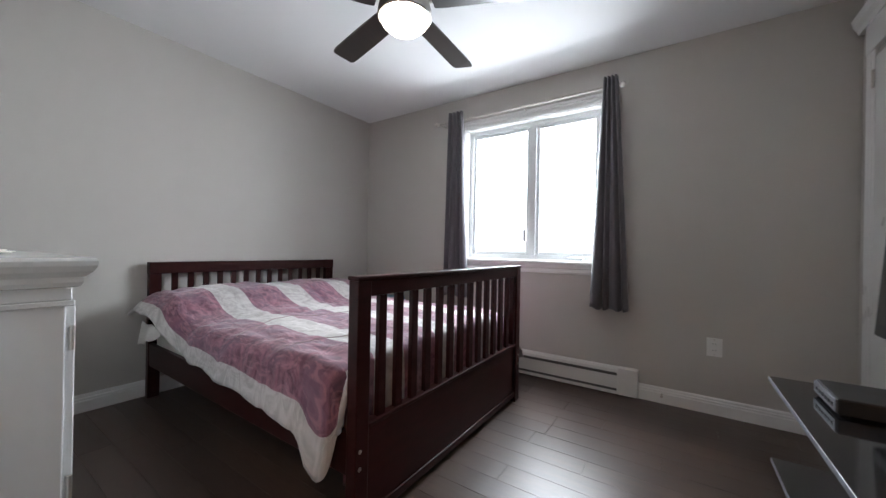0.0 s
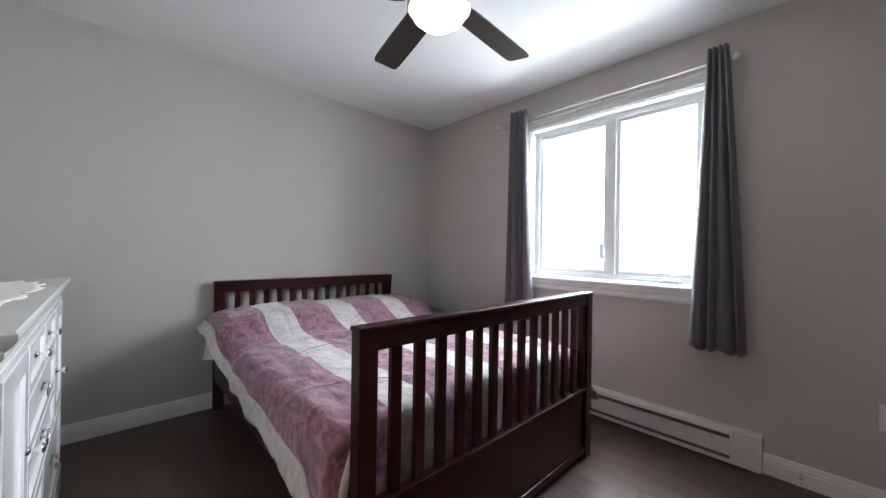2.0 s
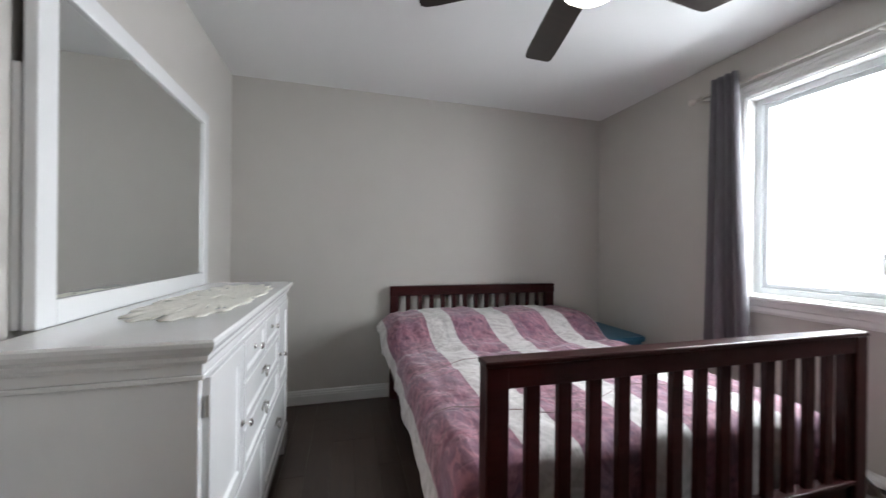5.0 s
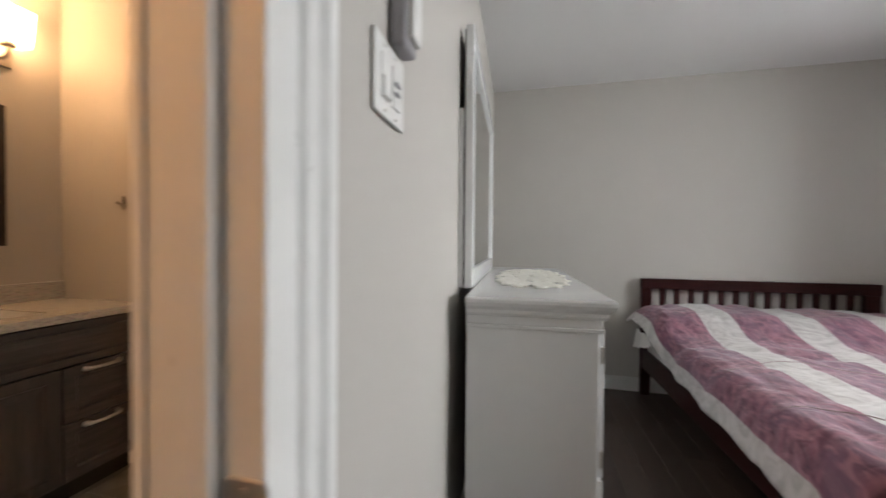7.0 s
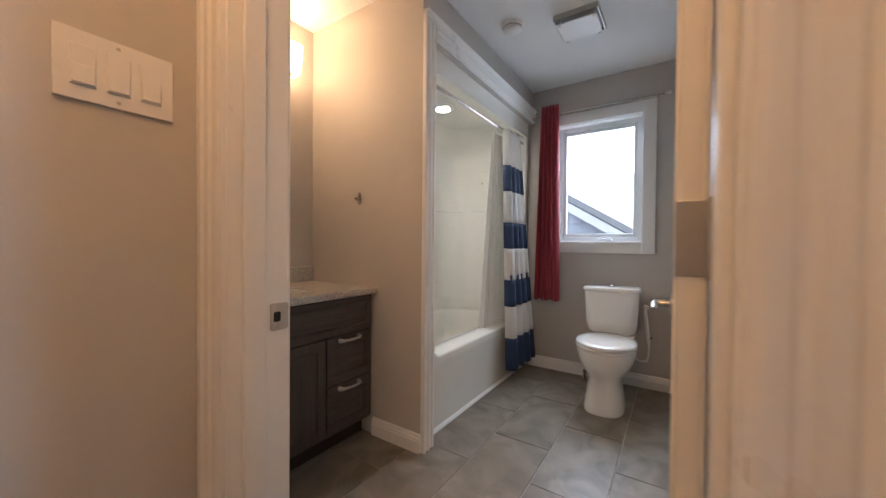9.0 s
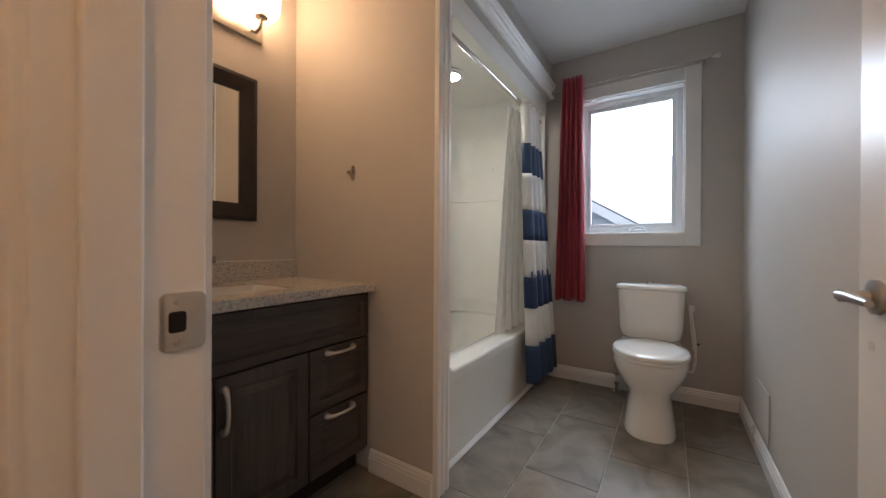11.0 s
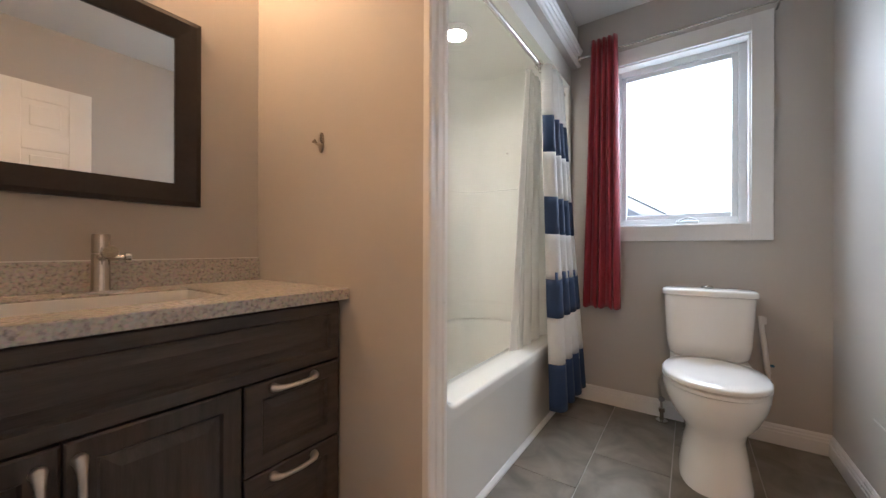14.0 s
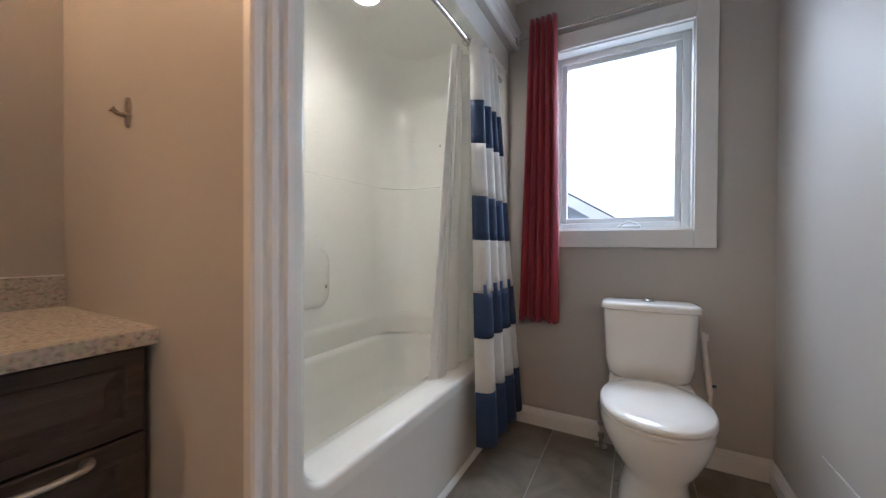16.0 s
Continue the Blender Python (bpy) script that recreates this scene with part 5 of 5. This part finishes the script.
def tub():
    """One-piece tub and shower unit with a domed top."""
    t = thing("bathtub", (-2.63, -2.35, 0), "white acrylic bathtub with a moulded shower surround", "bathtub")
    x0, x1, yf, yb, rim = XW + 0.004, -1.864, -1.975, YM + 0.004, 0.475
    cx, cy = (x0 + x1) / 2, (yf + yb) / 2
    # apron leaning out a little towards the rim
    sec = [(-0.06, 0.0), (-0.016, 0.0), (-0.016, 0.05), (-0.012, 0.16), (-0.005, 0.28), (0.004, 0.36), (0.0075, 0.40)]
    part("apron", loft([[(x, yf + o, z) for o, z in sec] for x in [x0 + (x1 - x0) * k / 8 for k in range(9)]], closed=False), ACRYLIC, t, smooth=60)
    bw, bd = x1 - x0, yf - yb
    rings = []
    for w, d, r, z, dy in ((bw, bd - 0.085, 0.02, 0.4495, -0.0425), (bw - 0.12, bd - 0.19, 0.12, 0.447, -0.03), (bw - 0.15, bd - 0.22, 0.13, 0.415, -0.03), (bw - 0.22, bd - 0.27, 0.14, 0.25, -0.03), (bw - 0.30, bd - 0.33, 0.14, 0.13, -0.03), (bw - 0.42, bd - 0.42, 0.12, 0.11, -0.03), (0.1, 0.1, 0.04, 0.105, -0.03)):
        rings.append(rrect(cx, cy + dy, w, d, r, z, 8))
    part("basin", loft(rings, caps=False), ACRYLIC, t, smooth=60)
    # walls: a U of three sides with rounded corners, a ledge low down and a shelf line at shoulder height
    def u_ring(o, z, r=0.20):
        pts = []
        a0, a1, b0 = x0 + 0.03 + o, x1 - 0.03 - o, yb + 0.03 + o
        pts.append((a1, yf - 0.07, z))
        pts.append((a1, (yf + b0) / 2, z))
        for k in range(15):
            q = math.pi / 2 * k / 14
            pts.append((a1 - r + r * math.cos(q), b0 + r - r * math.sin(q), z))
        for k in range(1, 6):
            pts.append((a1 - r + (a0 - a1 + 2 * r) * k / 6, b0, z))
        for k in range(15):
            q = math.pi / 2 * k / 14
            pts.append((a0 + r - r * math.sin(q), b0 + r - r * math.cos(q), z))
        pts.append((a0, (yf + b0) / 2, z))
        pts.append((a0, yf - 0.07, z))
        return pts
    levels = [(0.026, 0.445), (0.025, 0.545), (0.023, 0.562), (0.017, 0.574), (0.010, 0.590), (0.010, 1.385), (0.006, 1.398), (-0.010, 1.404), (-0.014, 1.42)]
    levels += [(-0.012 + 0.24 * (1 - math.cos(q)), 1.892 + 0.24 * math.sin(q)) for q in (math.pi / 2 * k / 10 for k in range(11))]
    part("surround", loft([u_ring(o, z) for o, z in levels], closed=False), ACRYLIC, t, smooth=50)
    part("dome", box(x0, x1, yb, yf - 0.004, 2.130, 2.15, 0.004), ACRYLIC, t)
    # front flange round the opening
    part("flange", boxes([(x1 - 0.066, x1 + 0.002, yf - 0.02, yf + 0.0075, 0.36, 2.165), (x0, x0 + 0.038, yf - 0.02, yf + 0.0075, 0.36, 2.165), (x1 - 0.110, x1 - 0.066, yf - 0.02, yf + 0.0080, 0.375, 0.425), (x0 + 0.038, x0 + 0.082, yf - 0.02, yf + 0.0080, 0.375, 0.425), (x0 + 0.038, x1 - 0.066, yf - 0.02, yf + 0.011, 2.035, 2.165)], bev=0.001, seg=1), ACRYLIC, t, smooth=40)
    # rounded lip that runs down one post, along the rim and up the other post
    xl, xr, zr, ra = x0 + 0.060, x1 - 0.088, 0.450, 0.06
    way = [((xl, 2.06), (-1, 0)), ((xl, 1.2), (-1, 0))]
    way += [((xl + ra - ra * math.cos(q), zr + ra - ra * math.sin(q)), (-math.cos(q), -math.sin(q))) for q in (math.pi / 2 * k / 10 for k in range(11))]
    way += [((xl + ra + (xr - xl - 2 * ra) * k / 8, zr), (0, -1)) for k in range(1, 8)]
    way += [((xr - ra + ra * math.sin(q), zr + ra - ra * math.cos(q)), (math.sin(q), -math.cos(q))) for q in (math.pi / 2 * k / 10 for k in range(11))]
    way += [((xr, 1.2), (1, 0)), ((xr, 2.06), (1, 0))]
    lip = [(0.004, -0.10), (0.0, -0.085), (0.002, -0.055), (0.008, -0.018)] + [(0.010 + 0.016 * (1 - math.cos(q)), -0.007 + 0.016 * math.sin(q)) for q in (math.pi / 2 * k / 8 for k in range(9))] + [(0.058, 0.009), (0.058, 0.002)]
    part("rim", loft([[(px + nx * d, yf + o, pz + nz * d) for d, o in lip] for (px, pz), (nx, nz) in way], closed=False), ACRYLIC, t, smooth=60)
    # moulded soap ledge with a raised back
    part("soap_ledge", loft([[(p.x, yb + d, p.y) for p in rrect(-2.60, 0.86 - drop, w, h, r, 0)] for d, w, h, r, drop in ((0.026, 0.38, 0.36, 0.08, 0.0), (0.036, 0.365, 0.34, 0.08, 0.004), (0.046, 0.33, 0.29, 0.08, 0.02), (0.054, 0.28, 0.22, 0.08, 0.04), (0.058, 0.22, 0.15, 0.07, 0.06))]), ACRYLIC, t, smooth=80)
    part("grab_boss", lathe([(0.010, 0), (0.010, 0.008), (0.001, 0.012)], (-2.74, yb + 0.046, 0.80), (0, 1, 0), 12), CHROME, t, "small chrome boss", smooth=40)
    part("drain", lathe([(0.0, 0.118), (0.03, 0.117), (0.034, 0.112)], (x0 + 0.33, cy, 0), n=20), CHROME, t, "chrome drain")
    part("rod_stub", lathe([(0.001, 0), (0.006, 0.002), (0.006, 0.012), (0.001, 0.014)], (x0 + 0.018, -2.416, 1.67), (1, 0, 0), 10), CHROME, t, "small chrome clip")
    p = thing("pot_light", (-2.575, -2.345, 2.130), "round lit ceiling light above the bathtub", "ceiling light")
    part("trim_ring", lathe([(0.062, 2.130), (0.085, 2.128), (0.088, 2.120), (0.066, 2.110)], (-2.575, -2.345, 0), n=32), PLASTIC, p, smooth=40)
    part("lens", lathe([(0.0, 2.104), (0.05, 2.108), (0.066, 2.116)], (-2.575, -2.345, 0), n=32), POT, p, "lit frosted lens", smooth=60)


tub()

NAVY = mat("navy_curtain_cloth", (0.016, 0.040, 0.105), 0.6, var=0.1, scale=16, bump=0.15, bscale=450, sheen=0.05)
WHITECL = mat("white_curtain_cloth", (0.84, 0.83, 0.80), 0.65, var=0.03, scale=16, bump=0.15, bscale=450, thin=0.25)
LINER = mat("white_vinyl_liner", (0.88, 0.88, 0.85), 0.35, var=0.03, scale=10, thin=0.3)
ln, ll = LINER.node_tree.nodes, LINER.node_tree.links
clear, veil = ln.new("ShaderNodeBsdfTransparent"), ln.new("ShaderNodeMixShader")
veil.inputs[0].default_value = 0.35
ll.new(ln["Mix Shader"].outputs[0], veil.inputs[1])
ll.new(clear.outputs[0], veil.inputs[2])
ll.new(veil.outputs[0], ln["Material Output"].inputs["Surface"])
zs = [1.99, 1.70, 1.49, 1.27, 1.062, 0.825, 0.592, 0.345, 0.10]
bands = []
for k in range(8):
    navy = k % 2 == 1
    bands.append((zs[k] + (0.1 if k == 0 else 0), zs[k + 1] - (0.1 if k == 7 else 0), NAVY if navy else WHITECL, "navy_band" if navy else "white_band", "navy blue band" if navy else "white band"))
curtain("shower_curtain", (-3.16, -2.89), (-3.37, -2.84), -1.93, 4, 0.034, WHITECL, "navy and white striped shower curtain gathered beside the tub", "x", 0.12, 1.985, bands=bands, seed=7, lean=0.085)
curtain("shower_liner", (-3.05, -2.85), (-3.20, -2.66), -2.05, 4, 0.014, LINER, "white vinyl liner hanging inside the bathtub", "x", 0.42, 1.965, seed=9, hem=WHITECL)
t = thing("shower_rod", (-2.63, -2.0, 1.99), "chrome shower curtain rod across the tub", "shower rod")
part("rod", tube([(XW + 0.02, -2.0, 1.985), (-1.88, -2.0, 1.985)], 0.0125, 14), CHROME, t, smooth=60)
for x, s in ((XW + 0.012, 1), (-1.876, -1)):
    part("flange", lathe([(0.03, 0), (0.03, 0.006), (0.018, 0.02), (0.014, 0.03)], (x, -2.0, 1.985), (s, 0, 0), 20), CHROME, t, smooth=40)
for k in range(5):
    x = -3.08 + 0.05 * k
    part("ring", tube([(x, -2.0 + 0.02 * math.cos(a), 1.983 + 0.024 * math.sin(a)) for a in (2 * math.pi * i / 16 for i in range(17))], 0.0018, 6), CHROME, t, smooth=60)


def toilet():
    cx, cy = -3.0, -1.243
    t = thing("toilet", (cx, cy, 0), "white two-piece toilet with closed lid", "toilet")
    # pedestal and bowl, lofted from the foot up
    secs = [  # z, centre x, half length, half width, squareness
        (0.0, -2.94, 0.205, 0.126, 2.7), (0.02, -2.94, 0.205, 0.126, 2.7), (0.05, -2.942, 0.198, 0.121, 2.6), (0.14, -2.945, 0.186, 0.110, 2.5),
        (0.20, -2.945, 0.18, 0.104, 2.3), (0.235, -2.945, 0.19, 0.118, 2.2), (0.27, -2.95, 0.212, 0.15, 2.1), (0.33, -2.955, 0.232, 0.178, 2.1), (0.375, -2.96, 0.24, 0.188, 2.1), (0.392, -2.96, 0.238, 0.187, 2.1)]
    part("bowl", loft([oval(x, cy, a, b, z, 48, p) for z, x, a, b, p in secs]), PORCELAIN, t, smooth=60)
    part("shelf", loft([rrect(-3.24, cy, 0.25, 0.24, 0.06, 0.25), rrect(-3.24, cy, 0.27, 0.30, 0.06, 0.34), rrect(-3.24, cy, 0.27, 0.32, 0.05, 0.42)]), PORCELAIN, t, smooth=60)
    part("seat", loft([oval(-2.955, cy, a, b, z, 48, 2.15) for z, a, b in ((0.394, 0.232, 0.180), (0.396, 0.240, 0.188), (0.41, 0.242, 0.19), (0.414, 0.236, 0.185))]), PORCELAIN, t, smooth=50)
    part("lid", loft([oval(-2.955, cy, a, b, z, 48, 2.15) for z, a, b in ((0.4155, 0.232, 0.181), (0.419, 0.241, 0.19), (0.430, 0.241, 0.19), (0.438, 0.232, 0.182), (0.442, 0.18, 0.14), (0.443, 0.05, 0.04))]), PORCELAIN, t, "glossy white closed lid", smooth=60)
    for s in (-0.07, 0.07):
        part("seat_hinge", box(-3.19, -3.155, cy + s - 0.016, cy + s + 0.016, 0.41, 0.432, 0.006), PORCELAIN, t, smooth=40)
    tank = part("tank", loft([rrect(-3.285, cy, w, d, r, z) for z, w, d, r in ((0.415, 0.13, 0.29, 0.05), (0.44, 0.165, 0.33, 0.05), (0.50, 0.18, 0.352, 0.05), (0.728, 0.195, 0.372, 0.05), (0.735, 0.19, 0.366, 0.05))]), PORCELAIN, t, smooth=50)
    part("tank_lid", loft([rrect(-3.285, cy, w, d, 0.055, z) for z, w, d in ((0.735, 0.20, 0.378), (0.739, 0.212, 0.392), (0.757, 0.212, 0.392), (0.767, 0.20, 0.38), (0.770, 0.17, 0.34))]), PORCELAIN, t, smooth=50)
    part("flush_button", lathe([(0.0, 0.783), (0.022, 0.783), (0.027, 0.779), (0.027, 0.768)], (-3.285, cy, 0), n=24), CHROME, t, "chrome flush button", smooth=40)
    t.location, t.rotation_euler = (cx + 0.016, cy + 0.010, 0), (0, 0, radians(2.2))
    v = thing("supply_valve", (-3.37, -1.445, 0.15), "chrome water supply valve and hose behind the toilet", "valve")
    part("valve_body", lathe([(0.03, 0), (0.03, 0.004), (0.01, 0.008), (0.01, 0.05), (0.016, 0.052), (0.016, 0.07), (0.001, 0.072)], (-3.34, -1.445, 0.0), (0, 0, 1), 14), CHROME, v, smooth=40)
    part("handle", lathe([(0.012, 0), (0.016, 0.006), (0.012, 0.014)], (-3.325, -1.445, 0.13), (1, 0, 0), 12), GREYPL, v, smooth=40)
    part("hose", tube([(-3.34, -1.445, 0.07), (-3.34, -1.45, 0.14), (-3.33, -1.46, 0.22), (-3.32, -1.43, 0.30), (-3.30, -1.38, 0.40), (-3.29, -1.36, 0.425)], 0.006, 8), SATIN, v, smooth=60)


toilet()


def bidet_wand():
    b = thing("bidet_sprayer", (-3.36, -1.0, 0.45), "white handheld sprayer hung beside the toilet tank", "sprayer")
    part("holder", box(-3.36, -3.33, -1.035, -1.005, 0.60, 0.635, 0.005), PLASTIC, b)
    part("wand", tube([(-3.335, -1.030, 0.640), (-3.335, -1.022, 0.56), (-3.335, -1.010, 0.45), (-3.335, -1.000, 0.36)], [0.010, 0.011, 0.013, 0.012], 12), PLASTIC, b, smooth=60)
    part("hose", tube([(-3.335, -0.998, 0.36), (-3.335, -0.998, 0.28), (-3.34, -1.01, 0.22), (-3.345, -1.06, 0.21), (-3.345, -1.10, 0.24)], 0.007, 8), PLASTIC, b, smooth=60)
    part("tip", lathe([(0.006, 0), (0.007, 0.02), (0.002, 0.024)], (-3.335, -1.000, 0.40), (0, 1, 0), 10), BLUE, b, "small blue tip", smooth=40)


bidet_wand()

a = thing("access_panel", (-2.82, YB, 0.24), "painted access panel on the bathroom wall", "panel")
part("cover", box(-2.95, -2.693, YB - 0.006, YB - 0.0005, 0.115, 0.355, 0.002), WALL, a)


def ceiling_vent():
    v = thing("ceiling_vent", (-2.55, -1.345, H), "white square exhaust fan grille on the ceiling", "vent")
    cx, cy = -2.56, -1.345
    part("housing", boxes([(cx - 0.125, cx + 0.125, cy - 0.125, cy - 0.117, H - 0.034, H - 0.001), (cx - 0.125, cx + 0.125, cy + 0.117, cy + 0.125, H - 0.034, H - 0.001), (cx - 0.125, cx - 0.117, cy - 0.117, cy + 0.117, H - 0.034, H - 0.001), (cx + 0.117, cx + 0.125, cy - 0.117, cy + 0.117, H - 0.034, H - 0.001)], bev=0.001), SATIN, v, "brushed nickel rim")
    part("duct_plate", box(cx - 0.116, cx + 0.116, cy - 0.116, cy + 0.116, H - 0.012, H - 0.002), PLASTIC, v)
    part("cover", box(cx - 0.112, cx + 0.112, cy - 0.112, cy + 0.112, H - 0.058, H - 0.050, 0.003), PLASTIC, v, "frosted white cover plate")
    for sx in (-0.095, 0.095):
        for sy in (-0.095, 0.095):
            part("standoff", lathe([(0.004, H - 0.061), (0.007, H - 0.060), (0.007, H - 0.057), (0.004, H - 0.056), (0.004, H - 0.012)], (cx + sx, cy + sy, 0), n=10), SATIN, v, "small nickel standoff screw", smooth=40)
    s = thing("smoke_detector", (-2.388, -1.706, H), "round white smoke detector on the ceiling", "smoke detector")
    part("base", lathe([(0.0, H), (0.068, H), (0.068, H - 0.014), (0.06, H - 0.02)], (-2.388, -1.706, 0), n=32), PLASTIC, s, smooth=40)
    part("cap", lathe([(0.058, H - 0.018), (0.056, H - 0.034), (0.045, H - 0.042), (0.0, H - 0.044)], (-2.388, -1.706, 0), n=32), PLASTIC, s, smooth=40)
    part("grille_ring", lathe([(0.0595, H - 0.021), (0.0595, H - 0.025), (0.057, H - 0.025)], (-2.388, -1.706, 0), n=32), GREYPL, s)


ceiling_vent()

# ---- outside ----
g = part("ground", box(-400, 400, -400, 400, -3.2, -3.0), GROUNDM)
tagged(g, "pale snow-covered ground outside", "ground", kind="structure")


def neighbour():
    n = thing("house", (-8.6, -4.2, -3), "neighbouring house with a white-edged gable roof and blue-grey siding", "house")
    part("wall", box(-12.0, -5.32, -7.9, -0.5, -3, 0.75), SIDING, n)
    def line(y, o=0.0):
        return 1.665 - 0.61 * (abs(y + 4.2) - 2.15) + o
    sec = [(-8.5, line(-8.5)), (-4.2, line(-4.2)), (0.1, line(0.1)), (0.1, line(0.1, -0.02)), (-4.2, line(-4.2, -0.02)), (-8.5, line(-8.5, -0.02))]
    part("roof", loft([[(x, y, z) for y, z in sec] for x in (-12.2, -5.19)]), SHINGLE, n, "dark grey shingled roof")
    part("gable", loft([[(x, y, z) for y, z in ((-7.9, 0.6), (-4.2, line(-4.2, -0.12)), (-0.5, 0.6))] for x in (-5.6, -5.34)]), SIDING, n)
    for k in range(20):
        z = 0.62 + k * 0.125
        hw = 2.15 - (z - 1.665 + 0.1) / 0.61
        part("siding_board", loft([[(-5.34, y, z - 0.12), (-5.318, y, z - 0.12), (-5.334, y, z)] for y in (-4.2 - hw, -4.2 + hw)]), SIDING, n)
    part("fascia", loft([[(x, y, z) for y, z in ((0.1, line(0.1, -0.14)), (-4.2, line(-4.2, -0.14)), (-4.2, line(-4.2, -0.022)), (0.1, line(0.1, -0.022)))] for x in (-5.24, -5.17)]), SNOWROOF, n)


neighbour()

# ---- floor pieces ----
def board_mesh(name, l, w, t, material, bev):
    bm = box(-l / 2, l / 2, -w / 2, w / 2, -t, 0)
    bmesh.ops.bevel(bm, geom=[e for e in bm.edges if all(v.co.z > -1e-6 for v in e.verts)], offset=bev, segments=1, affect="EDGES")
    me = bpy.data.meshes.new(name)
    bm.to_mesh(me)
    bm.free()
    me.materials.append(material)
    return me


def lay(parent, name, me, x, y, flip):
    ob = new(name, me)
    ob.parent = parent
    ob.location = (x, y, 0)
    if flip:
        ob.rotation_euler = (0, 0, math.pi)


def planks(parent, xa, xb, ya, yb, seed, edge):
    rnd = random.Random(seed)
    w = 0.127
    y = yb
    lens = (0.55, 0.85, 1.15, 1.45)
    meshes = {}
    while y > ya + 0.005:
        ww = round(min(w, y - ya), 3)
        x = xa
        first = True
        while x < xb - 0.001:
            l = rnd.choice(lens) if not first else rnd.choice((0.3, 0.6, 0.9, 1.2))
            first = False
            l = round(min(l, xb - x), 3)
            if xb - x - l < 0.15:
                l = round(xb - x, 3)
            key = (l, ww)
            if key not in meshes:
                meshes[key] = board_mesh("plank", l - 0.0014, ww - 0.0014, 0.01, PLANK, 0.0003)
            lay(parent, "plank", meshes[key], x + l / 2, y - ww / 2, rnd.random() < 0.5)
            x += l
        y -= ww


planks(floor_1, XW, XE, YS - 0.08, YN, 3, 0)
planks(floor_3, XH - 0.07, 1.5, YH, YS - 0.08, 5, 0)


def tiles():
    w, l, g = 0.312, 0.610, 0.004
    meshes = {}
    rows = []
    y = -1.38 + 2 * w
    k = 0
    while y > YM:
        y0, y1 = max(YM, y - w), min(YB, y)
        if y1 - y0 > 0.02:
            off = -2.78 if k % 2 == 0 else -2.475
            x = off + 6 * l
            while x > XW:
                a, b = max(XW, x - l), min(XH - 0.07, x)
                if b - a > 0.02:
                    key = (round(b - a - g, 3), round(y1 - y0 - g, 3))
                    if key not in meshes:
                        meshes[key] = board_mesh("tile", key[0], key[1], 0.008, TILE, 0.0012)
                    lay(floor_2, "tile", meshes[key], (a + b) / 2, (y0 + y1) / 2, (k + int(x * 7)) % 2 == 0)
                x -= l
        y -= w
        k += 1


tiles()
